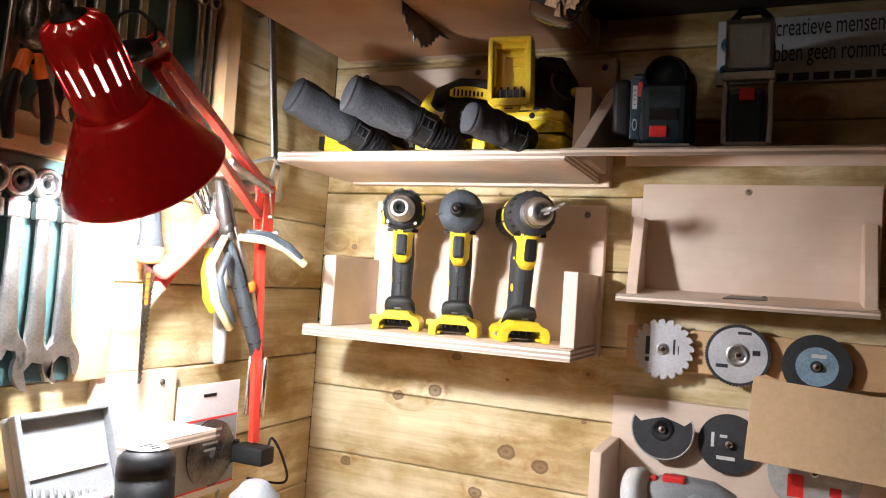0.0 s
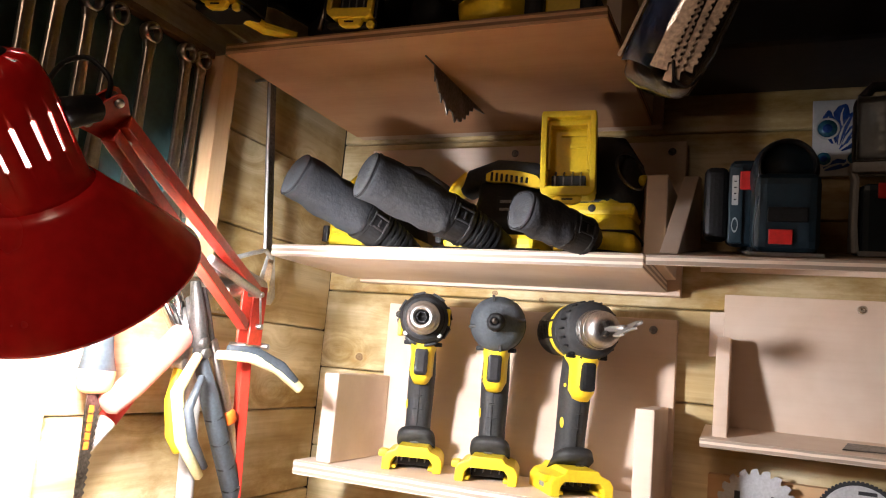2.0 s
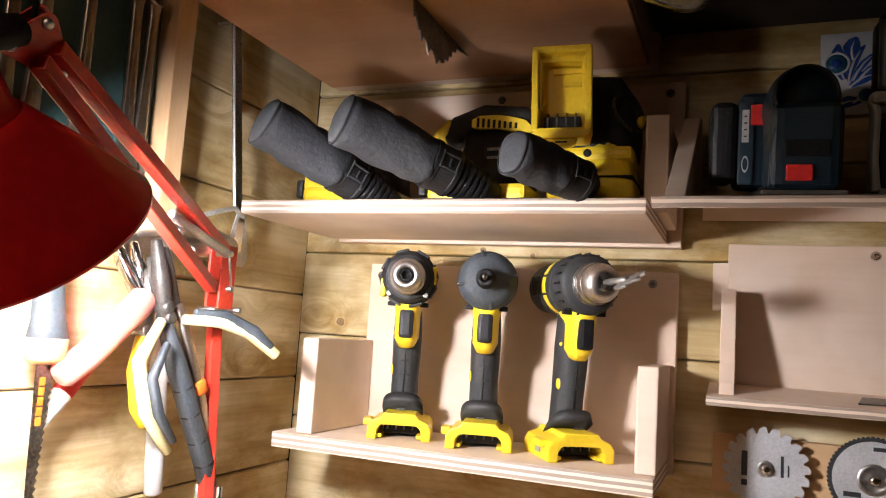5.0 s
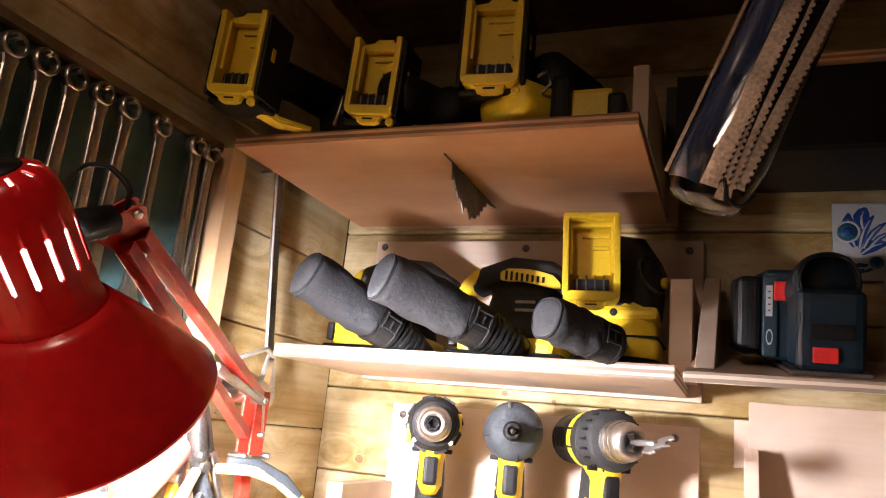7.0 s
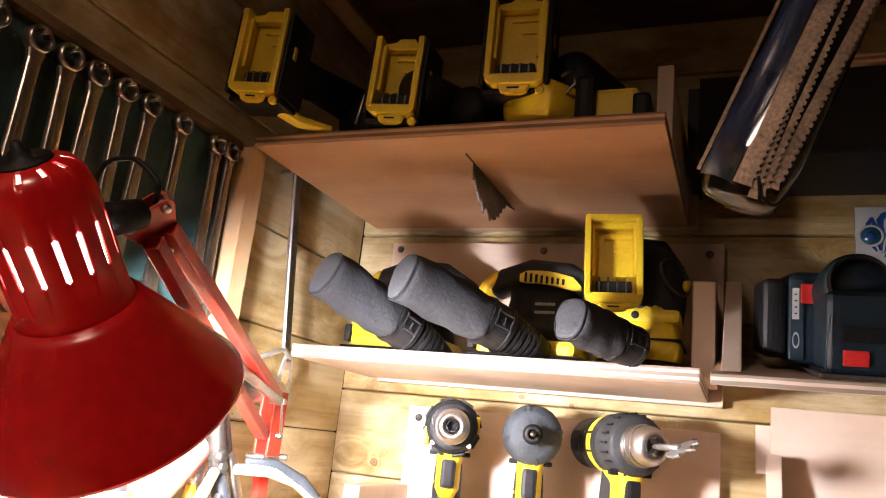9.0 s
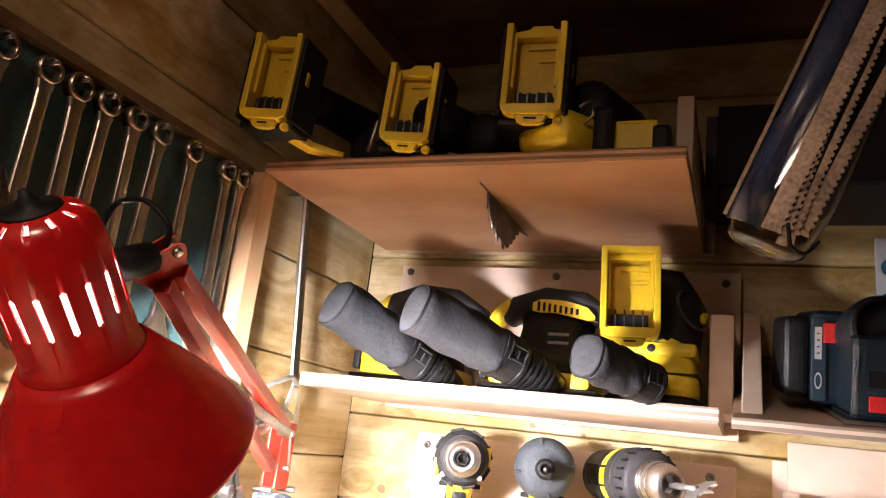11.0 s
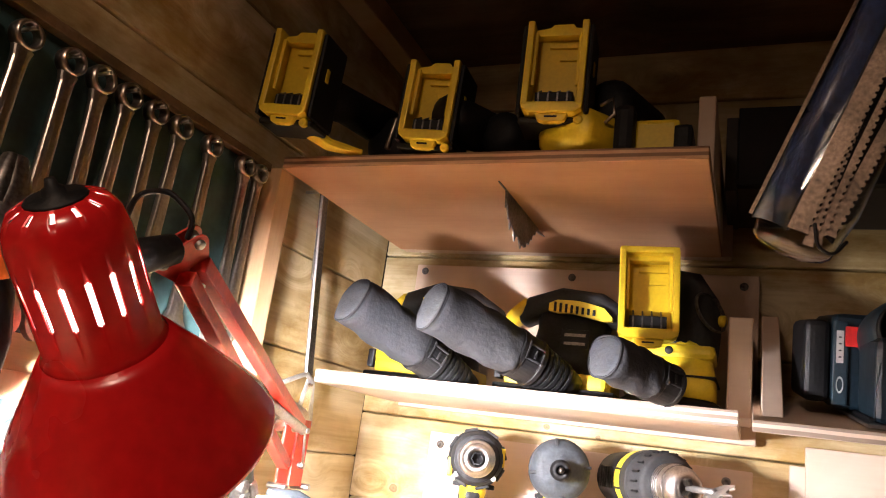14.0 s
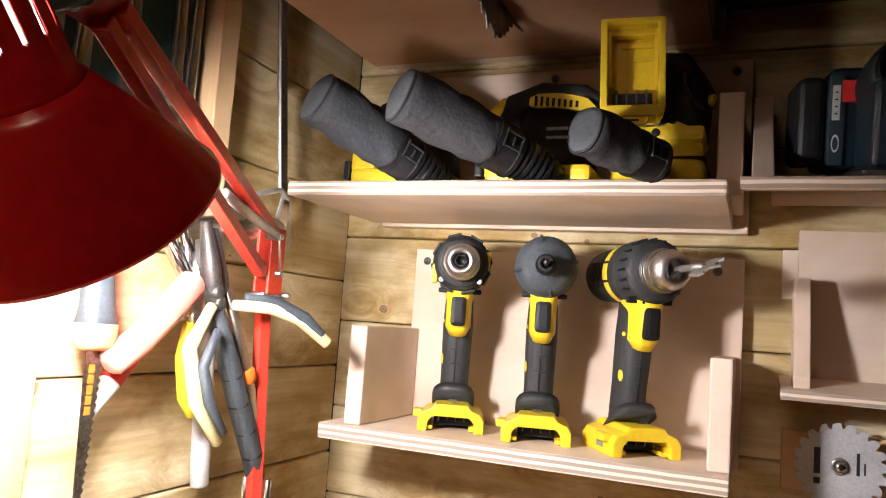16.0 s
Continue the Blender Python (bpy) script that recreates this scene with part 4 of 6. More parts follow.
def dust_bag(ob, end, base, r0, r1, inv, ribs=True):
    """A grey cloth bag from its puckered far end to a ribbed black neck."""
    e, b = inv @ Vector(end), inv @ Vector(base)
    d = b - e
    rr = random.Random(int(1000 * r0 + 7 * end[0] * 100))
    rings = []
    fr = d.to_track_quat("Z", "Y").to_matrix()
    n = 28
    for k, s in [(-0.03, 0.12), (-0.026, 0.5), (-0.01, 0.78), (0.015, 0.92), (0.05, 1.0), (0.12, 1.03), (0.2, 1.04), (0.3, 1.0), (0.4, 1.01), (0.5, 0.98), (0.6, 1.0), (0.7, 0.97), (0.8, 0.985), (0.88, 0.95), (0.95, 0.97), (1, 0.94)]:
        r = r0 + (r1 - r0) * k
        ring = []
        for i in range(n):
            a = 2 * math.pi * i / n
            w = 1 + 0.05 * math.sin(2 * a + 6 * k) + 0.03 * math.sin(3 * a - 17 * k) + 0.024 * math.sin(5 * a - 11 * k) + 0.012 * math.sin(9 * a + 23 * k) + rr.uniform(-0.01, 0.01)
            sx = math.copysign(abs(math.cos(a)) ** 0.8, math.cos(a))
            sy = math.copysign(abs(math.sin(a)) ** 0.8, math.sin(a))
            ring.append(e + d * k + fr @ Vector((sx * r * s * w, sy * r * s * w * 0.93, 0)))
        rings.append(ring)
    bag = smooth(part("dust_bag", skin(rings[4:]), CLOTH, ob, "dusty dark grey cloth dust bag"))
    smooth(part("end_patch", skin(rings[:5]), CLOTHEND, bag, "paler round cloth end"))
    seam = []
    for i in range(25):
        a = 2 * math.pi * i / 24
        sx = math.copysign(abs(math.cos(a)) ** 0.8, math.cos(a))
        sy = math.copysign(abs(math.sin(a)) ** 0.8, math.sin(a))
        wv = 0.965 + 0.05 * math.sin(2 * a + 0.15) + 0.03 * math.sin(3 * a - 0.45)
        seam.append(e + d * 0.026 + fr @ Vector((sx * r0 * wv, sy * r0 * wv * 0.93, 0)))
    smooth(part("seam", sweep(seam, 0.0011, n=6, round_ends=False), CLOTH, bag))
    dn = d.normalized()
    part("bag_collar", lathe([(r1 * 0.9, -0.003), (r1 * 1.0, -0.002), (r1 * 1.0, 0.003), (r1 * 0.96, 0.004), (r1 * 0.94, 0.02), (r1 * 0.98, 0.021), (r1 * 0.96, 0.025), (r1 * 0.8, 0.026)], 40, aim(b, b + dn)), BLACK, ob, "black plastic bag collar")
    fr4 = aim(b, b + dn)
    loc = fr4.inverted().to_3x3() @ (inv.to_3x3() @ Vector((0.3, -1, 0.25)))
    turn = math.atan2(loc.y, loc.x)
    for da, w2, h2, zz in ((-0.3, 0.002, 0.018, 0.012), (0.3, 0.002, 0.018, 0.012), (0.0, 0.018, 0.002, 0.003), (0.12, 0.012, 0.002, 0.02), (0.05, 0.008, 0.002, 0.012)):
        part("collar_clip", moved(box((0.002, w2, h2), (0, 0, 0), 0.0005), fr4 @ pose(r1 * 0.97 * math.cos(turn + da), r1 * 0.97 * math.sin(turn + da), zz, 0, 0, math.degrees(turn + da))), RUBBER, ob)
    if ribs:
        for k in range(5):
            rr2 = r1 * (0.83 - 0.045 * k) + 0.0008
            part("neck_rib", lathe([(rr2 * 0.9, 0.028 + k * 0.0068), (rr2, 0.0284 + k * 0.0068), (rr2, 0.0318 + k * 0.0068), (rr2 * 0.9, 0.0322 + k * 0.0068)], 28, aim(b, b + dn)), BLACK, ob)
        smooth(part("dust_port", lathe([(r1 * 0.86, 0.024), (r1 * 0.6, 0.062), (r1 * 0.45, 0.075)], 24, aim(b, b + dn)), BLACK, ob))


def palm_sander(m, label, bag_end, bag_base, r0, r1):
    """A palm sander seen from its side: yellow base, black waist, arched black grip with a yellow vent."""
    ob = thing("palm_sander", m, label, "sander", "sanders on the shelf")
    inv = m.inverted()
    part("sanding_pad", box((0.122, 0.1, 0.008), (0, 0, 0.0045), 0.002), BLACK, ob)
    part("skirt", box((0.104, 0.088, 0.016), (0, 0, 0.0165), 0.005), YELLOW, ob, "yellow housing skirt")
    part("front_cheek", box((0.03, 0.05, 0.03), (-0.042, -0.012, 0.0345), 0.007), YELLOW, ob)
    part("pad_clamp", box((0.008, 0.014, 0.02), (-0.0605, -0.03, 0.024), 0.002), BLACK, ob)
    smooth(part("body", sweep([(0, 0.02, 0.02), (0, 0.022, 0.045), (0, 0.03, 0.075), (0, 0.032, 0.09)], [(0.046, 0.038), (0.042, 0.034), (0.038, 0.03), (0.04, 0.03)], n=24, power=2.8, up=(0, 1, 0), round_ends=False), BLACK, ob))
    smooth(part("handle_top", sweep([(-0.058, 0.03, 0.088), (-0.045, 0.03, 0.1), (-0.012, 0.03, 0.109), (0.028, 0.03, 0.106), (0.058, 0.03, 0.09), (0.066, 0.03, 0.076)], [(0.018, 0.01), (0.026, 0.014), (0.03, 0.016), (0.029, 0.015), (0.022, 0.012), (0.014, 0.01)], n=22, power=2.4, up=(0, 0, 1)), RUBBER, ob, "black rubber palm grip"))
    smooth(part("handle_nose", sweep([(-0.078, 0.028, 0.078), (-0.066, 0.028, 0.09), (-0.05, 0.028, 0.101)], [(0.01, 0.006), (0.017, 0.01), (0.021, 0.012)], n=16, power=2.5), YELLOW, ob))
    rings = []
    for k in range(9):
        x = -0.022 + k * 0.0085
        top = 0.106 - 0.010 * max(0, (k - 3) / 5) ** 1.6
        bot = 0.092 - 0.008 * max(0, (k - 3) / 5)
        if k == 0:
            top, bot = 0.102, 0.094
        if k == 8:
            top, bot = 0.09, 0.086
        rings.append([Vector((x, y, z)) for y, z in ((-0.0035, bot), (-0.0035, top), (0.004, top), (0.004, bot))])
    vent = part("vent_panel", skin(rings), YELLOW, ob, "yellow vent panel")
    for k in range(8):
        part("vent_slot", box((0.0028, 0.0015, 0.0105 - 0.0006 * k), (-0.015 + k * 0.006, -0.0041, 0.0985 - 0.0007 * k), 0.0005), BLACK, vent)
    plate = part("badge", box((0.03, 0.0015, 0.02), (0.01, -0.0075, 0.064), 0.0005), BLACK, ob)
    for zz in (0.068, 0.059):
        part("badge_bar", box((0.022, 0.0008, 0.003), (0.01, -0.0087, zz)), DARKSTEEL, plate)
    dust_bag(ob, bag_end, bag_base, r0, r1, inv)
    return ob


palm_sander(pose(0.14, -0.115, MID, 0, 0, 0), "black and yellow palm sander with a grey dust bag", (0.117, -0.283, 1.663), (0.165, -0.215, 1.629), 0.0265, 0.0235)
palm_sander(pose(0.292, -0.122, MID, 0, 0, 0), "black and yellow palm sander with a long grey dust bag", (0.2, -0.283, 1.661), (0.264, -0.218, 1.633), 0.0265, 0.0245)


def battery_sander():
    m = pose(0.398, -0.1, MID)
    ob = thing("cordless_sander", m, "yellow cordless orbital sander with upturned battery mount and dust bag", "sander", "sanders on the shelf")
    inv = m.inverted()
    smooth(part("sanding_pad", lathe([(0.05, 0.0005), (0.052, 0.003), (0.05, 0.01), (0.044, 0.014)], 32, pose(0, 0, 0)), BLACK, ob))
    smooth(part("body", sweep([(0, 0, 0.014), (0.0, 0, 0.03), (0, 0, 0.05), (-0.003, 0, 0.066)], [(0.044, 0.044), (0.044, 0.044), (0.04, 0.041), (0.034, 0.036)], n=26, power=4.5, up=(0, 1, 0), round_ends=False), YELLOW, ob, "yellow lower housing"))
    part("neck_band", box((0.082, 0.06, 0.014), (0.002, -0.012, 0.058), 0.005), YELLOW, ob, "yellow neck band")
    smooth(part("screw", rod((0.0, -0.041, 0.058), (0.0, -0.043, 0.058), 0.004), BLACK, ob))
    part("skirt_seam", box((0.09, 0.09, 0.002), (0, 0, 0.034), 0.0008), BLACK, ob)
    smooth(part("head", sweep([(0.008, 0.0, 0.06), (0.01, 0.004, 0.085), (0.01, 0.01, 0.112), (0.002, 0.01, 0.132), (-0.01, 0.008, 0.14)], [(0.036, 0.037), (0.036, 0.037), (0.034, 0.036), (0.027, 0.03), (0.014, 0.018)], n=26, power=2.4, up=(0, 1, 0)), RUBBER, ob, "black rubber head"))
    part("side_ridge", moved(lathe([(0.0205, 0), (0.022, 0.001), (0.022, 0.003), (0.0205, 0.004), (0.0205, 0)], 28, cap=False), pose(0.035, -0.026, 0.1, 0, 70, -35)), DARKSTEEL, ob)
    smooth(part("side_button", rod((0.045, -0.012, 0.095), (0.05, -0.014, 0.095), 0.006), YELLOW, ob))
    sock = face_to(inv @ Vector((0.384, -0.203, 1.7)), (0.16, -1, -0.02), 2)
    battery_socket(ob, sock, 0.055, 0.083, 0.03, False)
    part("mount_back", moved(box((0.05, 0.07, 0.042), (0, 0.004, -0.0735), 0.006), sock), BLACK, ob)
    dust_bag(ob, (0.357, -0.262, 1.63), (0.391, -0.222, 1.62), 0.021, 0.0205, inv, False)
    smooth(part("dust_port", lathe([(0.019, 0.02), (0.016, 0.06)], 20, aim(inv @ Vector((0.391, -0.222, 1.62)), inv @ Vector((0.41, -0.1, 1.625)))), BLACK, ob))


battery_sander()

# ---- tools on the top shelf ----
def saw_tool(m, label, at, toward, roll, body, h=0.078, w=0.055, category="power tool", name="cordless_tool"):
    ob = thing(name, m, label, category, "cordless tools on the top shelf")
    inv = m.inverted()
    s = inv @ face_to(Vector(at), toward, roll)
    battery_socket(ob, s, w, h, 0.026)
    part("handle_end", moved(box((w * 0.98, h * 1.02, 0.034), (0, -0.002, -0.0435), 0.008), s), BLACK, ob)
    return ob, inv, s


ob, inv, s = saw_tool(pose(0.09, -0.2, TOP), "yellow and black cordless tool with its battery mount jutting out", (0.069, -0.38, 1.856), (0.1, -1, -0.05), -4, None, h=0.084, w=0.05)
smooth(part("handle", sweep([inv @ Vector(p) for p in ((0.07, -0.34, 1.855), (0.078, -0.29, 1.864), (0.09, -0.22, 1.87), (0.1, -0.14, 1.86))], [0.022, 0.019, 0.022, 0.028], n=16), BLACK, ob, "black handle"))
smooth(part("motor", sweep([inv @ Vector(p) for p in ((0.11, -0.24, 1.845), (0.12, -0.16, 1.84), (0.13, -0.06, 1.84))], [0.03, 0.038, 0.034], n=18), BLACK, ob))
part("tool_foot", moved(box((0.1, 0.2, 0.008), (0, 0, 0), 0.002), inv @ Matrix.Translation((0.11, -0.16, TOP + 0.0045))), DARKSTEEL, ob)
part("lever", sweep([inv @ Vector(p) for p in ((0.068, -0.345, 1.824), (0.076, -0.335, 1.812), (0.086, -0.32, TOP + 0.007), (0.112, -0.3, TOP + 0.005))], [(0.009, 0.005), (0.0095, 0.005), (0.009, 0.0045), (0.006, 0.003)], n=12, power=4), YELLOW, ob, "bent yellow front lever")
smooth(part("bail", sweep([inv @ Vector(p) for p in ((0.14, -0.3, 1.81), (0.145, -0.3, 1.84), (0.165, -0.298, 1.842), (0.172, -0.297, 1.82), (0.165, -0.297, 1.806))], 0.003, n=8), OLDSTEEL, ob))

ob, inv, s = saw_tool(pose(0.22, -0.2, TOP), "yellow and black cordless saw lying on the shelf", (0.1885, -0.325, 1.848), (0.08, -1, -0.04), -3, None, h=0.078, w=0.05)
smooth(part("handle", sweep([inv @ Vector(p) for p in ((0.2, -0.3, 1.84), (0.22, -0.24, 1.85), (0.24, -0.16, 1.848), (0.25, -0.1, 1.84))], [0.024, 0.022, 0.026, 0.03], n=16), BLACK, ob, "black handle"))
smooth(part("motor", sweep([inv @ Vector(p) for p in ((0.245, -0.27, 1.836), (0.25, -0.2, 1.838), (0.255, -0.08, 1.838))], [0.022, 0.034, 0.036], n=18), BLACK, ob))
part("tool_foot", moved(box((0.1, 0.16, 0.008), (0, 0, 0), 0.002), inv @ Matrix.Translation((0.25, -0.17, TOP + 0.0045))), DARKSTEEL, ob)
smooth(part("hex_knob", rod(inv @ Vector((0.262, -0.262, TOP + 0.012)), inv @ Vector((0.262, -0.25, TOP + 0.012)), 0.009), DARKSTEEL, ob))

ob, inv, s = saw_tool(pose(0.34, -0.2, TOP), "large yellow cordless tool with upright battery mount", (0.3065, -0.325, 1.874), (0.1, -1, -0.02), 0, None, h=0.087, w=0.055)
smooth(part("body", sweep([inv @ Vector(p) for p in ((0.316, -0.3, 1.822), (0.336, -0.25, 1.826), (0.358, -0.16, 1.826), (0.37, -0.08, 1.824))], [(0.03, 0.0205), (0.036, 0.0245), (0.037, 0.0245), (0.034, 0.022)], n=18, power=3), YELLOW, ob, "yellow tool body"))
smooth(part("motor", sweep([inv @ Vector(p) for p in ((0.345, -0.27, 1.86), (0.36, -0.2, 1.86), (0.37, -0.08, 1.858))], [0.026, 0.034, 0.034], n=18), BLACK, ob))
part("side_arm", moved(box((0.04, 0.05, 0.036), (0, 0, 0), 0.005), inv @ Matrix.Translation((0.392, -0.262, TOP + 0.0185))), YELLOW, ob)
part("bumper", moved(box((0.018, 0.03, 0.046), (0, 0, 0), 0.006), inv @ Matrix.Translation((0.366, -0.284, TOP + 0.0235))), BLACK, ob)
part("bumper", moved(box((0.016, 0.04, 0.03), (0, 0, 0), 0.004), inv @ Matrix.Translation((0.4145, -0.268, TOP + 0.0155))), BLACK, ob)
smooth(part("wire_loop", sweep([inv @ Vector(p) for p in ((0.345, -0.3, 1.845), (0.356, -0.302, 1.85), (0.358, -0.302, 1.835), (0.35, -0.3, 1.828))], 0.0016, n=8), OLDSTEEL, ob))

# broken saw blade that sticks out of the slot in the top shelf
sb = thing("saw_blade_fragment", pose(0.246, -0.17, 1.7885), "dark piece of toothed saw blade wedged in the shelf", "saw blade")
edge = [(-0.098, 0.006), (-0.096, -0.0015), (-0.072, -0.0015), (-0.069, -0.018), (-0.0655, -0.013), (-0.062, -0.019), (-0.0565, -0.026), (-0.053, -0.025), (-0.049, -0.034), (-0.0455, -0.027),
        (-0.037, -0.031), (-0.031, -0.041), (-0.0275, -0.033), (-0.018, -0.033), (-0.008, -0.042), (-0.0035, -0.035), (0.0045, -0.037), (0.011, -0.034), (0.012, -0.029), (0.021, -0.029), (0.0225, -0.022), (0.03, -0.021), (0.0315, -0.014), (0.041, -0.012), (0.043, -0.006), (0.055, -0.005), (0.08, -0.001), (0.08, 0.006)]
part("blade", prism(edge, 0.0016, Matrix(((0, 0, 1, 0), (1, 0, 0, 0), (0, 1, 0, 0), (0, 0, 0, 1)))), DARKSTEEL, sb)

# ---- workbench under the wall, added unseen to bounce lamp light upwards ----
bench = thing("workbench", pose(0, 0, 0), "plain wooden workbench, added out of view, running round the corner", "workbench")
part("bench_top", span(0.001, 0.34, -1.6, -0.3, 1.04, 1.08, 0.003), PINE_CLEAN, bench)
part("bench_top", span(0.001, 1.61, -0.42, -0.001, 0.98, 1.02, 0.003), PINE_CLEAN, bench)
for bx, by, bz in ((0.06, -1.54, 1.04), (0.29, -1.54, 1.04), (0.29, -0.46, 1.04), (1.55, -0.36, 0.98), (1.55, -0.06, 0.98), (0.06, -0.06, 0.98)):
    part("leg", span(bx - 0.035, bx + 0.035, by - 0.035, by + 0.035, 0, bz, 0.003), PINE_CLEAN, bench)
for bx in (0.05, 0.25):
    part("riser", span(bx - 0.02, bx + 0.02, -0.4, -0.32, 1.0205, 1.04, 0.002), PINE_CLEAN, bench)

# ---- tool boards and spanners on the side wall ----
ub = thing("tool_board", pose(0.001, -0.7, 1.57), "teal painted tool board with a pale wooden end strip", "tool board", "tool boards")
part("panel", span(0, 0.008, -0.45, 0.39, 0.005, 0.213, 0.001), TEAL, ub)
part("end_strip", span(0, 0.028, 0.391, 0.416, -0.02, 0.218, 0.0015), PINE_STRIP, ub, "pale planed pine strip")
part("edge_iron", span(0.002, 0.02, 0.4165, 0.4225, -0.02, 0.2, 0.001), DARKWOOD, ub)
part("top_strip", span(0, 0.016, -0.45, 0.39, 0.2135, 0.222, 0.001), DARKWOOD, ub)
lb = thing("tool_board", pose(0.001, -0.75, 1.30), "teal painted tool board with a pale wooden edge", "tool board", "tool boards")
part("panel", span(0, 0.008, -0.4, 0.255, 0, 0.23, 0.001), TEAL, lb)
part("end_strip", span(0, 0.016, 0.256, 0.3, -0.002, 0.23, 0.0015), PINE_STRIP, lb, "pale planed pine strip")
ledge = tagged(part("trim_ledge", span(0.001, 0.014, -1.1, -0.33, 1.532, 1.549, 0.002), PINE_STRIP), "narrow pine batten between the tool boards", "trim", kind="structure")


def spanner(y, ztop, length, r, group, label, flex=False, tilt=0.0):
    """A combination spanner hung by its ring on a nail. Local y is the wall's normal turned to x."""
    m = Matrix.Translation((0.019, y, ztop)) @ Matrix(((0, 0, 1, 0), (1, 0, 0, 0), (0, 1, 0, 0), (0, 0, 0, 1))) @ pose(0, 0, 0, 0, 0, tilt)
    ob = thing("spanner", m, label, "spanner", group)
    steel = STEEL if flex else OLDSTEEL
    smooth(part("ring_end", lathe([(r * 0.72, -0.004), (r * 0.96, -0.005), (r * 1.03, 0), (r * 0.96, 0.005), (r * 0.78, 0.0055), (r * 0.7, 0.0035), (r * 0.72, -0.004)], 28, cap=False), steel, ob))
    w = r * (0.52 if flex else 0.6)
    if flex:
        part("flex_joint", box((r * 1.5, r * 1.1, 0.009), (0, -r * 1.75, 0), 0.0025), steel, ob)
        smooth(part("ratchet_core", lathe([(r * 0.63, -0.004), (r * 0.63, 0.002), (r * 0.3, 0.002), (r * 0.3, -0.004)], 18, cap=False), DARKSTEEL, ob))
    part("shaft", sweep([(0, -r * 0.95, 0), (0, -r * 1.6, 0), (0, -r * 3, 0), (0, -length * 0.6, 0), (0, -length + r * 1.9, 0), (0, -length + r * 1.2, 0)], [(w * 1.25, 0.0042), (w * 0.98, 0.004), (w * 0.92, 0.0036), (w * 1.1, 0.0034), (w * 1.4, 0.0034), (w * 2.0, 0.0034)], n=18, power=2.5, up=(0, 0, 1), round_ends=False), steel, ob, "forged spanner shaft")
    part("stamped_band", box((w * 0.7, length * 0.42, 0.0008), (0, -length * 0.47, 0.0032), 0.0003), steel, ob)
    R = r * 1.42
    gap = r * 0.66
    ax = Vector((math.cos(math.radians(-75)), math.sin(math.radians(-75))))
    px = Vector((-ax.y, ax.x))
    outer = []
    for k in range(21):
        a = math.radians(-75 + 35 + 290 * k / 20)
        outer.append((R * math.cos(a), R * math.sin(a)))
    inner = [tuple(ax * (R * 0.8) - px * gap), tuple(ax * (-R * 0.05) - px * gap), tuple(ax * (-R * 0.3)), tuple(ax * (-R * 0.05) + px * gap), tuple(ax * (R * 0.8) + px * gap)]
    bm = prism(outer + inner, 0.006, pose(0, -length + r * 0.2, -0.003), 0.0006)
    part("jaw_end", bm, steel, ob)
    smooth(part("nail", rod((0, r * 0.35, -0.018), (0, r * 0.5, 0.008), 0.0016, 8), STEEL, ob))
    return ob


for k, (y, ln, r) in enumerate([(-0.597, 0.19, 0.0108), (-0.56, 0.188, 0.0104), (-0.532, 0.185, 0.0112), (-0.504, 0.182, 0.0108), (-0.474, 0.18, 0.0104), (-0.444, 0.176, 0.0108), (-0.403, 0.172, 0.0104), (-0.353, 0.166, 0.0104), (-0.331, 0.16, 0.0098), (-0.632, 0.195, 0.011), (-0.668, 0.198, 0.011)]):
    spanner(y, 1.766 + 0.0008 * k * (k < 9), ln, r, "spanners on the upper board", "worn steel combination spanner hung on a teal board", tilt=(k * 37 % 5 - 2) * 0.8)
for k, (y, ln) in enumerate([(-0.608, 0.165), (-0.579, 0.175), (-0.549, 0.19), (-0.52, 0.185), (-0.64, 0.16)]):
    spanner(y, 1.503, ln, 0.0162, "ratchet spanners on the lower board", "shiny ratcheting spanner hung on a teal board", flex=True, tilt=(2.5, 0, 0.5, 1.5, 1)[k])


def pincers(name, m, label, handles, head, jaw_mat, group="hand tools on the side wall"):
    """Pliers: joint, two jaws, and handles given as (points, radii, material, label)."""
    ob = thing(name, m, label, "pliers", group)
    for pts, rad, material, text in handles:
        smooth(part("handle", sweep(pts, rad, n=14, power=2.6, up=(1, 0, 0)), material, ob, text))
    for pts, rad in head:
        smooth(part("jaw", sweep(pts, rad, n=10, power=3, up=(1, 0, 0)), jaw_mat, ob))
    j = Vector(head[0][0][0])
    smooth(part("pivot", rod(j - Vector((0.008, 0, 0)), j + Vector((0.008, 0, 0)), 0.006, 14), jaw_mat, ob))
    return ob


# dark pliers with orange grips beside the spanners
pincers("combination_pliers", pose(0.03, -0.59, 1.60), "dark pliers with black and orange handles hung on the board",
        [([(0.004, -0.004, 0.02), (0.004, -0.016, -0.005), (0.004, -0.02, -0.035), (0.004, -0.016, -0.06)], [0.0045, 0.006, 0.0065, 0.005], BLACK, "black grip"),
         ([(0.004, 0.004, 0.02), (0.004, 0.018, -0.005), (0.004, 0.024, -0.035), (0.004, 0.024, -0.058)], [0.0045, 0.006, 0.0065, 0.005], BLACK, "black grip"),
         ([(0.004, -0.005, 0.024), (0.004, -0.011, 0.004)], [0.006, 0.0066], ORANGE, "orange grip band"), ([(0.004, 0.005, 0.024), (0.004, 0.012, 0.004)], [0.006, 0.0066], ORANGE, "orange grip band")],
        [([(0.004, 0, 0.035), (0.004, 0.003, 0.06), (0.004, 0.001, 0.08)], [0.012, 0.011, 0.006]), ([(0.004, 0, 0.035), (0.004, -0.005, 0.06), (0.004, -0.003, 0.08)], [0.01, 0.009, 0.005])], DARKSTEEL)

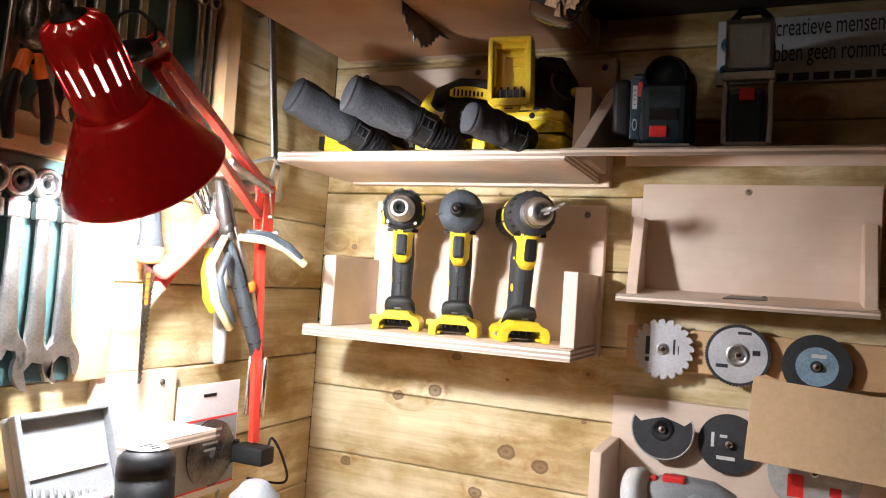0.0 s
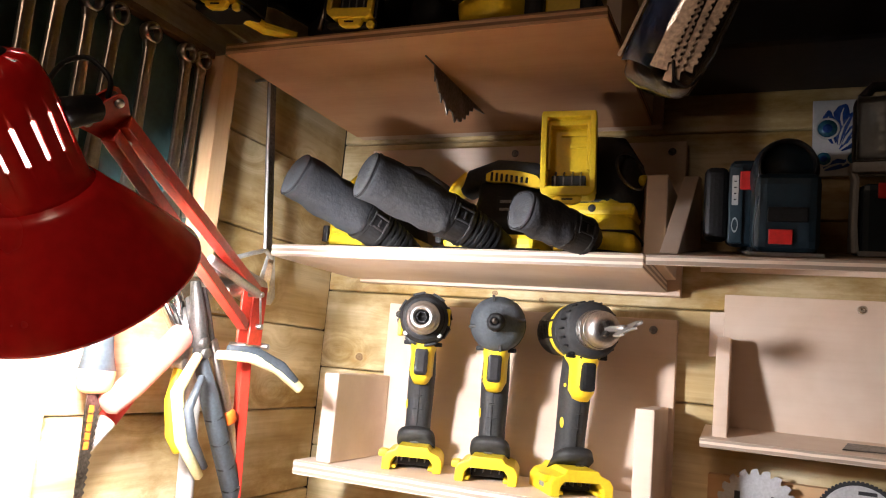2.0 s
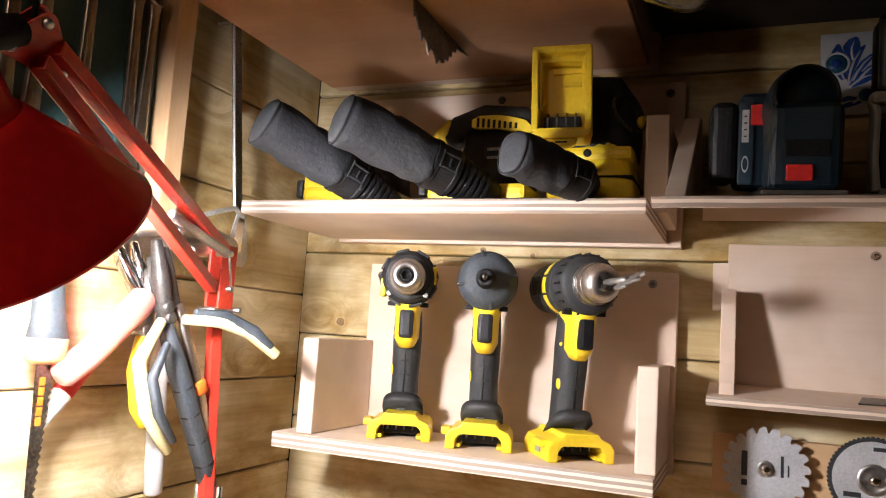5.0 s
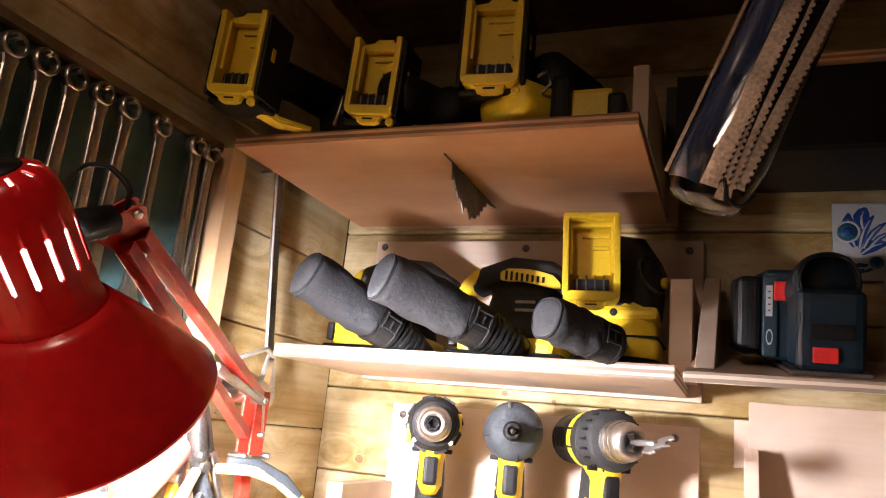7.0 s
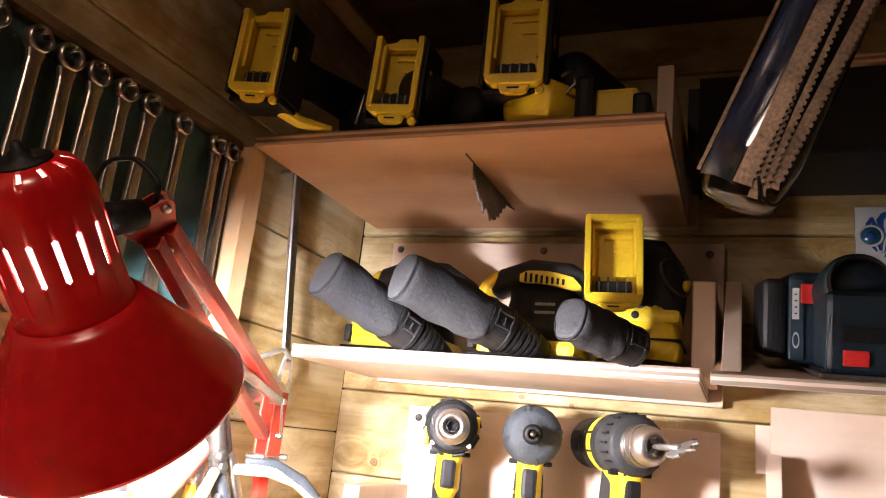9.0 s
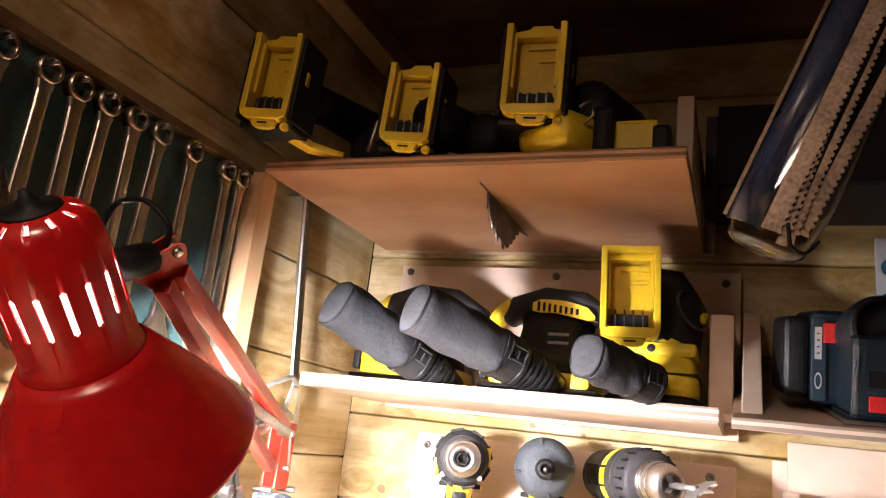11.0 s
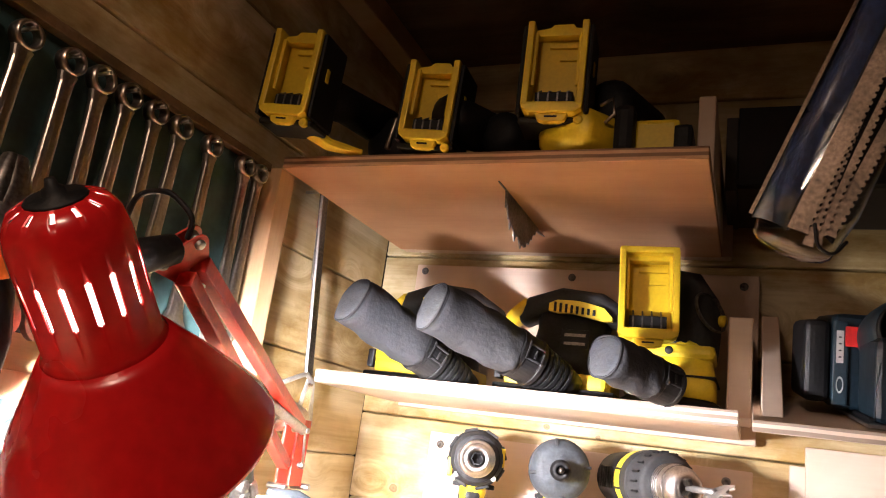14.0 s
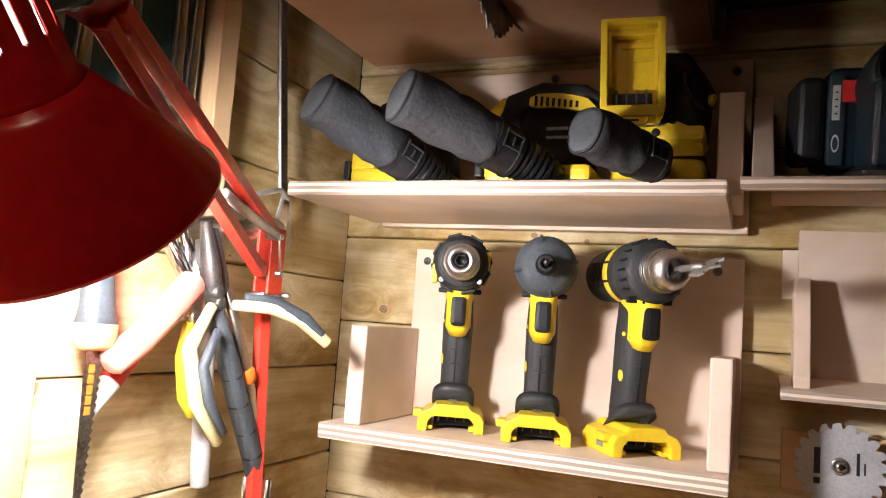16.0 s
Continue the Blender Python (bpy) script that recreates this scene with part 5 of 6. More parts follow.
# hanging cluster of pliers
hook = thing("hook_bracket", pose(0.001, -0.27, 1.54), "grey cast steel bracket screwed to the boards", "bracket")
part("plate", span(0, 0.004, -0.05, 0.06, -0.025, 0.03, 0.0015), OLDSTEEL, hook)
smooth(part("arm", sweep([(0.004, 0.03, 0.005), (0.03, 0.025, 0.004), (0.05, 0.01, 0.0), (0.055, -0.02, -0.004)], [0.011, 0.01, 0.008, 0.006], n=14), OLDSTEEL, hook))
smooth(part("prong", rod((0.004, -0.035, 0.01), (0.06, -0.04, 0.012), 0.004), STEEL, hook))
smooth(part("boss", rod((0.02, 0.045, 0.012), (0.05, 0.04, 0.0), 0.017), OLDSTEEL, hook))

pump = pincers("water_pump_pliers", pose(0.052, -0.32, 1.484), "water pump pliers with dark slate ribbed grips",
        [([(0.01, 0.0, -0.02), (0.012, 0.02, -0.06), (0.012, 0.045, -0.105), (0.012, 0.07, -0.15), (0.012, 0.078, -0.172)], [0.0065, 0.0092, 0.0095, 0.0092, 0.008], GREYRUB, "slate rubber grip"),
         ([(0.008, 0.014, 0.0), (0.012, 0.034, -0.045), (0.013, 0.053, -0.09), (0.01, 0.076, -0.15)], [0.0055, 0.0055, 0.0062, 0.006], OLDSTEEL, "bare steel handle"),
         ([(0.0128, 0.0455, -0.071), (0.013, 0.049, -0.08)], [0.0082, 0.0084], ORANGE, "orange band"),
         ([(0.012, 0.078, -0.174), (0.012, 0.084, -0.2)], [0.0088, 0.0085], PALE, "pale grip end")],
        [([(0.008, 0.002, -0.012), (0.006, -0.008, 0.022), (0.002, -0.014, 0.055)], [0.0065, 0.0075, 0.0045]), ([(0.006, 0.012, 0.0), (0.004, 0.002, 0.03), (0.002, -0.004, 0.05)], [0.0055, 0.0055, 0.004])], IRON)
for z, y in ((-0.075, 0.0285), (-0.1, 0.042), (-0.125, 0.0562), (-0.148, 0.069)):
    smooth(part("grip_groove", lathe([(0.0094, -0.0011), (0.0101, 0), (0.0094, 0.0011)], 16, aim((0.012, y, z), (0.012, y + 0.048, z - 0.088))), BLACK, pump))
pincers("side_cutters", pose(0.072, -0.328, 1.479), "side cutters with pale yellow and grey grips, spread open",
        [([(-0.004, -0.004, -0.01), (-0.006, -0.024, -0.045), (-0.004, -0.012, -0.09), (0.0, 0.015, -0.125)], [0.0042, 0.0056, 0.0056, 0.0042], LIGHTYELLOW, "pale yellow grip"),
         ([(0.002, -0.001, -0.03), (0.003, -0.016, -0.06), (0.005, -0.006, -0.09), (0.008, 0.012, -0.115)], [0.003, 0.0044, 0.0044, 0.0032], GREYRUB, "slate grip inlay"),
         ([(0.002, 0.018, -0.008), (0.014, 0.052, -0.008), (0.03, 0.078, -0.016), (0.05, 0.096, -0.037)], [0.0045, 0.006, 0.0064, 0.005], LIGHTYELLOW, "pale yellow grip"),
         ([(0.004, 0.03, -0.001), (0.016, 0.057, -0.003), (0.034, 0.08, -0.016), (0.046, 0.091, -0.03)], [0.004, 0.006, 0.006, 0.0045], GREYRUB, "slate grip inlay")],
        [([(-0.012, 0.006, 0.002), (-0.022, 0.002, 0.028), (-0.03, 0.002, 0.045)], [0.0065, 0.006, 0.0035]), ([(-0.01, 0.01, 0.0), (-0.022, 0.01, 0.028), (-0.03, 0.006, 0.045)], [0.0055, 0.005, 0.0035])], IRON)
pincers("yellow_pliers", pose(0.04, -0.325, 1.474), "pliers with a bright yellow handle hanging on the boards",
        [([(0.0, 0.0, -0.02), (0.0, -0.004, -0.05), (0.0, 0.004, -0.085), (0.0, 0.014, -0.1)], [0.0045, 0.006, 0.006, 0.0045], YELLOW, "yellow grip")],
        [([(0.0, 0.0, -0.015), (0.0, 0.004, 0.02), (0.0, 0.004, 0.04)], [0.008, 0.007, 0.005])], STEEL)
pincers("insulated_pliers", pose(0.037, -0.333, 1.487), "insulated pliers with thick red and pale handles",
        [([(0.006, 0.004, 0.0), (0.006, -0.02, -0.022), (0.004, -0.05, -0.05), (0.002, -0.072, -0.066)], [0.0125, 0.0115, 0.0115, 0.011], PINKRED, "thick red insulated grip, coloured paler as if overlit"),
         ([(-0.01, 0.0, -0.014), (-0.012, -0.03, -0.05), (-0.014, -0.055, -0.082)], [0.008, 0.0085, 0.0085], REDPLASTIC, "red insulated grip"),
         ([(-0.014, -0.056, -0.083), (-0.015, -0.073, -0.105)], [0.0085, 0.006], PALE, "pale handle end")],
        [([(0.0, 0.004, 0.004), (-0.012, -0.006, 0.03), (-0.02, -0.012, 0.05)], [0.007, 0.0065, 0.004]), ([(0.0, 0.006, 0.0), (-0.006, 0.006, 0.03), (-0.012, 0.002, 0.05)], [0.006, 0.006, 0.004])], CHROME)

saw = thing("keyhole_saw", pose(0.03, -0.415, 1.44), "keyhole saw with a grey and orange handle and dark blade", "saw")
smooth(part("handle", sweep([(0, -0.006, 0.075), (0, -0.004, 0.05), (0, -0.001, 0.024), (0, 0.0, 0.008)], [0.012, 0.0125, 0.014, 0.0175], n=18, up=(1, 0, 0), flat=0.8), GREYRUB, saw, "slate rubber handle"))
smooth(part("collar", sweep([(0, 0.0, 0.009), (0, 0.0, -0.006)], [0.0178, 0.0165], n=18, up=(1, 0, 0), flat=0.8), PEACH, saw, "pale orange handle collar"))
part("hang_end", box((0.014, 0.02, 0.012), (0, -0.006, 0.083), 0.004), ORANGE, saw)
teeth = [(-0.0075, -0.006), (0.0075, -0.006)]
for k in range(22):
    w = 0.0075 - 0.0065 * k / 22
    teeth += [(w, -0.012 - k * 0.0062), (w + 0.0022, -0.0145 - k * 0.0062)]
teeth += [(0.0005, -0.15), (-0.002, -0.15)]
part("blade", prism(teeth, 0.0014, Matrix(((0, 0, 1, 0), (1, 0, 0, 0), (0, 1, 0, 0), (0, 0, 0, 1)))), DARKSTEEL, saw, "dark toothed blade")
for k in range(5):
    part("maker_mark", box((0.0006, 0.005, 0.0062), (0.0019, -0.001, -0.024 - k * 0.0078)), ORANGE, saw)
smooth(part("nail", rod((-0.03, -0.006, 0.083), (0.01, -0.006, 0.084), 0.002, 8), STEEL, saw))

tube = thing("file_handle", pose(0.018, -0.268, 1.3), "pale plastic handle hanging among the pliers", "file")
smooth(part("handle", sweep([(0, -0.008, 0.16), (0, -0.004, 0.1), (0, 0.002, 0.03), (0, 0.004, 0.004)], [0.008, 0.0085, 0.009, 0.0085], n=16), PALE, tube))

bar = thing("steel_square", pose(0.02, -0.205, 1.6), "dark steel bar hanging against the boards", "bar")
part("bar", sweep([(0.004, 0.02, -0.006), (0.004, -0.012, 0.19), (0.004, -0.014, 0.204)], [(0.0078, 0.0015)] * 3, n=8, power=6, up=(1, 0, 0), round_ends=False), DARKSTEEL, bar)
part("bar_edge", sweep([(0.0055, 0.0135, -0.006), (0.0055, -0.0185, 0.19)], [(0.0014, 0.0012)] * 2, n=6, power=4, up=(1, 0, 0), round_ends=False), SATIN, bar, "bright satin steel edge")
smooth(part("nail", rod((-0.02, -0.0125, 0.196), (0.008, -0.0125, 0.197), 0.002, 8), STEEL, bar))
rod2 = thing("thin_rod", pose(0.012, -0.19, 1.7), "thin pale rod with a red tip", "rod")
smooth(part("rod", rod((0, 0.0, 0.0), (0.0, -0.006, 0.06), 0.0035), STEEL, rod2))
smooth(part("tip", rod((0, -0.006, 0.06), (0, -0.007, 0.074), 0.0042), REDPLASTIC, rod2, "red tip"))
smooth(part("hanger", rod((0, -0.0065, 0.073), (0, -0.0075, 0.09), 0.0018), STEEL, rod2))
tr = thing("scraper", pose(0.022, -0.178, 1.5), "grey steel scraper hanging below a wire hook", "scraper")
part("blade", prism([(-0.02, 0.046), (-0.019, 0.034), (0.012, 0.032), (0.019, 0.042), (0.009, 0.091), (-0.006, 0.09)], 0.002, Matrix(((0, 0, 1, 0), (1, 0, 0, 0), (0, 1, 0, 0), (0, 0, 0, 1))), 0.0006), SATIN, tr)
part("bright_face", prism([(-0.012, 0.047), (0.004, 0.047), (0.006, 0.086), (-0.004, 0.086)], 0.0006, Matrix.Translation((0.002, 0, 0)) @ Matrix(((0, 0, 1, 0), (1, 0, 0, 0), (0, 1, 0, 0), (0, 0, 0, 1)))), CHROME, tr, "bright ground face")
smooth(part("wire_hook", sweep([(0.002, 0.004, 0.088), (0.003, -0.012, 0.095), (0.006, -0.04, 0.087), (0.008, -0.079, 0.074)], 0.0028, n=8), SATIN, tr))

# ---- low left: bit case, blister pack, little shelf, tools on the bench ----
case = thing("drill_bit_case", Matrix.Translation((0.104, -0.523, 1.081)) @ pose(0, 0, 0, 0, -20, 0), "grey plastic case of small drill bits standing open", "tool case")
part("shell", span(-0.012, 0.0, -0.058, 0.058, 0, 0.205, 0.004), GREYCARD, case)
for a in (span(0.0, 0.012, -0.058, -0.052, 0, 0.205, 0.002), span(0.0, 0.012, 0.052, 0.058, 0, 0.205, 0.002), span(0.0, 0.012, -0.052, 0.052, 0.199, 0.205, 0.002), span(0.0, 0.012, -0.052, 0.052, 0, 0.006, 0.002)):
    part("rim", a, GREY, case)
part("label_card", span(0.0005, 0.003, -0.046, 0.046, 0.142, 0.166, 0.0005), CARD, case, "white paper label")
for k in range(11):
    smooth(part("drill_bit", rod((0.005, -0.045 + k * 0.009, 0.03), (0.005, -0.045 + k * 0.009, 0.134 - 0.002 * k), 0.0018 + 0.00015 * k, 8), STEEL, case))
part("bit_rail", span(0.0005, 0.008, -0.05, 0.05, 0.108, 0.116, 0.001), PALE, case)
ws = thing("wall_shelf", pose(0.001, -0.4, 1.2), "little pine wall shelf screwed to the side wall", "shelf")
part("back_panel", span(0, 0.012, -0.06, 0.065, 0.0, 0.1, 0.001), PLY, ws)
part("shelf_board", span(0.0125, 0.085, -0.07, 0.06, 0.022, 0.035, 0.001), PLY_SHELF, ws)
screw(ws, (0.012, 0.04, 0.085), (1, 0, 0))

bp = thing("blister_pack", Matrix.Translation((0.036, -0.298, 1.135)) @ pose(0, 0, 0, 0, 0, 0), "boxed cutting disc in a white and grey blister card", "disc pack")
part("card", span(-0.001, 0.001, -0.058, 0.058, 0, 0.145, 0.0003), CARD, bp)
part("printed_field", span(0.001, 0.0016, -0.056, 0.056, 0.012, 0.098), GREYCARD, bp, "grey printed field")
part("red_line", span(0.001, 0.0019, -0.056, 0.056, 0.098, 0.1005), REDPLASTIC, bp)
part("red_line", span(0.001, 0.0019, -0.056, 0.056, 0.0095, 0.012), REDPLASTIC, bp)
part("hang_hole", span(0.001, 0.0016, -0.012, 0.012, 0.128, 0.132), BLACK, bp)
smooth(part("blister", lathe([(0.043, 0.0), (0.0425, 0.006), (0.04, 0.0075), (0.001, 0.0078)], 36, pose(0.002, 0.006, 0.055, 0, 90, 0)), PLASTIC, bp, "clear domed blister"))
smooth(part("disc", lathe([(0.04, 0.002), (0.04, 0.0035), (0.006, 0.0035), (0.006, 0.002), (0.04, 0.002)], 40, pose(0.001, 0.006, 0.055, 0, 90, 0), cap=False), DARKSTEEL, bp, "dark steel cutting disc"))
for k in range(4):
    part("print_bar", span(0.0048, 0.0052, -0.02 + 0.003 * k, 0.02 - 0.003 * k, 0.083 - 0.008 * k, 0.086 - 0.008 * k), PALE, bp)
smooth(part("stand_pin", rod((0, -0.03, -0.0545), (0, -0.03, 0.002), 0.003), STEEL, bp))
smooth(part("stand_pin", rod((0, 0.03, -0.0545), (0, 0.03, 0.002), 0.003), STEEL, bp))

tool = thing("compact_multitool", pose(0.171, -0.536, 1.0805) @ Matrix.Diagonal((1, 1, 0.975, 1)), "black compact power tool standing upright on the bench", "power tool")
smooth(part("body", sweep([(0.01, -0.012, 0.003), (0.008, -0.008, 0.06), (0.0, 0.0, 0.13), (-0.003, 0.002, 0.155)], [0.03, 0.028, 0.0265, 0.0265], n=24, round_ends=False), BLACK, tool, "black body"))
smooth(part("battery_cap", sweep([(-0.003, 0.002, 0.1555), (-0.004, 0.003, 0.172)], [0.027, 0.026], n=24), BLACK, tool, "black battery cap"))
smooth(part("cap_label", lathe([(0.019, 0), (0.019, 0.0012), (0.001, 0.0014)], 28, pose(-0.0045, 0.0035, 0.181)), PALE, tool, "pale printed label"))
for k in range(3):
    part("print_bar", box((0.003, 0.018 - 0.004 * k, 0.0006), (-0.008 + k * 0.007, 0.0035, 0.1826)), INK, tool)
for k in range(4):
    part("side_fin", box((0.002, 0.02, 0.004), (0.026, -0.006, 0.11 + k * 0.009), 0.0008), BLACK, tool)

knob = thing("mouse_sander", pose(0.17, -0.367, 1.0805) @ Matrix.Diagonal((1, 1, 1.11, 1)), "grey rounded sander standing on the bench", "sander")
smooth(part("grip", sweep([(0, 0, 0.03), (0, 0, 0.06), (0, 0, 0.085), (0, 0, 0.094)], [0.032, 0.033, 0.028, 0.018], n=24), GREY, knob, "grey rubber grip"))
part("base", box((0.09, 0.09, 0.03), (0, 0, 0.0155), 0.008), GREY, knob)

hb = thing("side_box", pose(0.05, -0.66, 1.0805), "reddish wooden box end standing on the bench", "wooden box")
part("panel", span(-0.045, 0.03, 0.0, 0.035, 0.0, 0.19, 0.002), PLY_RED, hb)
smooth(part("hinge_pin", rod((0.033, 0.03, 0.12), (0.033, 0.03, 0.17), 0.004), BRASS, hb))

# ---- discs on the pine strip ----
strip = tagged(part("disc_strip", span(0.516, 0.98, -0.018, -0.0005, 1.333, 1.39, 0.0015), PINE_CLEAN), "planed pine strip screwed to the wall for discs", "batten")


def disc(name, m, label, r, outline, material, t=0.0018, hub=None, hub_r=0.008, marks=()):
    """A thin disc facing local z."""
    ob = thing(name, m @ Matrix.Diagonal((0.93, 0.93, 1, 1)), label, "disc", "discs on the wall")
    part("disc_body", prism(outline, t, None, 0.0002), material, ob)
    if hub:
        smooth(part("hub", lathe([(hub_r * 1.5, t), (hub_r * 1.4, t + 0.001), (hub_r, t + 0.0016), (hub_r * 0.9, t + 0.0006)], 24), hub, ob))
    smooth(part("screw", lathe([(0.0028, -0.03), (0.0028, t + 0.003), (0.0055, t + 0.0035), (0.0052, t + 0.006), (0.002, t + 0.0066)], 14), CHROME, ob, "bright fixing screw"))
    for kind, a, b, c, d, mt in marks:
        if kind == "bar":
            part("print_bar", box((c, d, 0.0004), (a, b, t + 0.0002)), mt, ob)
        else:
            part("print_ring", lathe([(c, t), (c, t + 0.0003), (d, t + 0.0003), (d, t)], 40, pose(a, b, 0), cap=False), mt, ob)
    return ob


def circle(r, n=48):
    return [(r * math.cos(2 * math.pi * i / n), r * math.sin(2 * math.pi * i / n)) for i in range(n)]


def toothed(r, teeth, depth):
    out = []
    for k in range(teeth):
        a = 2 * math.pi * k / teeth
        s = 2 * math.pi / teeth
        out += [(r * math.cos(a), r * math.sin(a)), (r * 0.995 * math.cos(a + 0.25 * s), r * 0.995 * math.sin(a + 0.25 * s)), ((r - depth * 0.3) * math.cos(a + 0.55 * s), (r - depth * 0.3) * math.sin(a + 0.55 * s)),
                ((r - depth) * math.cos(a + 0.7 * s), (r - depth) * math.sin(a + 0.7 * s)), ((r - depth) * math.cos(a + 0.85 * s), (r - depth) * math.sin(a + 0.85 * s))]
    return out


F = pose(0, 0, 0, 90, 0, 0)
disc("circular_saw_blade", Matrix.Translation((0.566, -0.030, 1.362)) @ F, "small pale grey toothed circular saw blade", 0.0425, toothed(0.0435, 20, 0.006), BLADEGREY, hub=STEEL, hub_r=0.006,
     marks=[("bar", -0.021, 0.004, 0.006, 0.026, INK), ("bar", -0.021, -0.016, 0.006, 0.006, INK), ("bar", 0.016, 0.004, 0.003, 0.022, INK), ("bar", 0.022, 0.0, 0.0015, 0.012, INK)])
disc("circular_saw_blade", Matrix.Translation((0.66, -0.030, 1.363)) @ F, "grey fine-toothed saw blade with a black rim", 0.0425, toothed(0.0435, 60, 0.0016), BLACKDISC, hub=STEEL, hub_r=0.011,
     marks=[("ring", 0, 0, 0.0385, 0.012, BLADEGREY), ("bar", -0.02, -0.016, 0.016, 0.005, INK), ("bar", 0.024, 0.005, 0.01, 0.007, INK), ("bar", 0.008, 0.031, 0.018, 0.004, INK)])
disc("abrasive_cutting_disc", Matrix.Translation((0.752, -0.030, 1.358)) @ F, "black abrasive cutting disc with faded blue print", 0.0425, circle(0.0428), BLACKDISC,
     marks=[("ring", 0, 0, 0.026, 0.008, PRINT), ("bar", 0.002, 0.014, 0.018, 0.005, PALE)])
seg = [(0.043 * math.cos(math.radians(a)), 0.043 * math.sin(math.radians(a))) for a in range(-202, 23, 8)] + [(0.03, 0.008), (0.012, 0.014), (0.0, 0.017), (-0.012, 0.014), (-0.03, 0.008)]

# ---- low right shelf with discs and the small grinder ----
box_ = holder("plywood wall shelf holding a small grinder, discs on its back", 0.5, 0.845, 0.14, 1.118, 0.012, (0.502, 0.9, 1.118, 1.292),
              [(0.5, 0.514, -0.14, -0.019, 1.1185, 1.235), (0.832, 0.845, -0.14, -0.019, 1.1185, 1.2)], material=PLY_SHELF)
seg_blade = disc("segment_saw_blade", Matrix.Translation((0.572, -0.036, 1.257)) @ F, "black segmented saw blade with a pale worn rim", 0.043, seg, BLACKDISC, hub=BLACK, hub_r=0.011)
smooth(part("worn_rim", sweep([(0.0425 * math.cos(math.radians(a)), 0.0425 * math.sin(math.radians(a)), 0.0012) for a in range(-202, 23, 8)], (0.0013), n=6), GREYDISC, seg_blade, "pale worn rim"))
disc("cutting_disc", Matrix.Translation((0.655, -0.0225, 1.247)) @ F, "black cutting disc with white print", 0.0425, circle(0.0415), BLACKDISC,
     marks=[("bar", -0.004, -0.02, 0.024, 0.005, PALE), ("bar", -0.022, 0.004, 0.004, 0.02, PALE), ("bar", -0.008, 0.01, 0.01, 0.004, PALE)])
disc("grinding_disc", Matrix.Translation((0.755, -0.0225, 1.226)) @ F, "grey grinding disc with a red label", 0.0575, circle(0.0575), GREYDISC,
     marks=[("bar", -0.022, -0.02, 0.02, 0.03, REDPLASTIC), ("bar", 0.026, -0.022, 0.014, 0.012, REDPLASTIC), ("bar", 0.0, -0.045, 0.05, 0.003, PALE)])
loose = thing("loose_board", Matrix.Translation((0.672, -0.085, 1.2)) @ pose(0, 0, 0, -10, 3.5, 0), "plain thin hardboard offcut leaning in front of the discs", "board")
part("board", span(0, 0.3, -0.004, 0.004, 0.042, 0.142, 0.0008), MDF, loose)
part("splintered_corner", prism([(0, 0), (0.03, 0), (0.012, 0.006), (0.004, 0.003)], 0.005, pose(0.002, 0.002, 0.1415, 90, 0, 0)), PINE_CLEAN, loose)
part("spacer_dowel", rod((0.1, 0.004, 0.09), (0.1, 0.052, 0.09), 0.006), PINE_CLEAN, loose)
part("spacer_dowel", rod((0.2, 0.004, 0.09), (0.2, 0.052, 0.09), 0.006), PINE_CLEAN, loose)

gr = thing("mini_grinder", pose(0.598, -0.1, 1.1185), "grey and black compact grinder with red switch in the low shelf", "grinder")
smooth(part("guard", lathe([(0.036, 0), (0.04, 0.003), (0.04, 0.016), (0.034, 0.021), (0.012, 0.023)], 32, pose(-0.045, -0.02, 0.06, 0, 75, -15)), PALE, gr, "pale grey disc guard"))
smooth(part("body", sweep([(-0.03, -0.01, 0.062), (0.0, 0.0, 0.066), (0.04, 0.008, 0.06), (0.062, 0.012, 0.052)], [0.026, 0.03, 0.032, 0.028], n=22, power=2.8), GREY, gr, "grey body"))
smooth(part("handle", sweep([(0.03, -0.01, 0.06), (0.0, -0.04, 0.035), (-0.02, -0.05, 0.018)], [0.026, 0.024, 0.02], n=18), GREY, gr))
part("switch", box((0.026, 0.018, 0.008), (0.0, -0.012, 0.093), 0.002), REDPLASTIC, gr, "red switch")
part("lock_button", box((0.008, 0.014, 0.01), (-0.024, -0.012, 0.088), 0.002), REDPLASTIC, gr)
part("rest", box((0.07, 0.05, 0.034), (0.02, 0.01, 0.0175), 0.006), BLACK, gr)

# ---- things on the thin shelf ----
pl = thing("cordless_planer", pose(0.5755, -0.197, 1.6395 - 0.197 * 0.1853 + 0.0006, SLOPE, 0, 4), "petrol blue cordless planer with black dust port and red buttons", "planer")
part("drum_cover", box((0.022, 0.085, 0.07), (-0.0505, 0.058, 0.0445), 0.009, None, 4), BLACK, pl, "black drum cover")
part("body", box((0.07, 0.115, 0.08), (-0.0045, 0.0675, 0.0455), 0.008, None, 3), BLUE, pl, "petrol blue body")
part("nose", box((0.05, 0.07, 0.064), (0.003, -0.03, 0.0355), 0.009, None, 3), BLUE, pl)
part("sole", box((0.058, 0.19, 0.003), (0.002, 0.03, 0.0018), 0.0008), STEEL, pl, "bare metal sole")
part("sole_spacer", box((0.05, 0.17, 0.004), (0.002, 0.035, 0.0045), 0.001), BLACK, pl)
tf = pose(0.003, -0.046, 0.074, 90 - 8, 0, 0)
smooth(part("tower", lathe([(0.0245, -0.075), (0.0265, -0.04), (0.026, -0.012), (0.0248, -0.004), (0.0228, -0.001)], 40, tf), BLUE, pl))
smooth(part("dust_port", lathe([(0.0222, -0.004), (0.0225, 0.006), (0.0218, 0.008), (0.0205, 0.008), (0.0198, 0.005), (0.0175, -0.05), (0.001, -0.051)], 40, tf), BLACK, pl, "wide black dust port"))
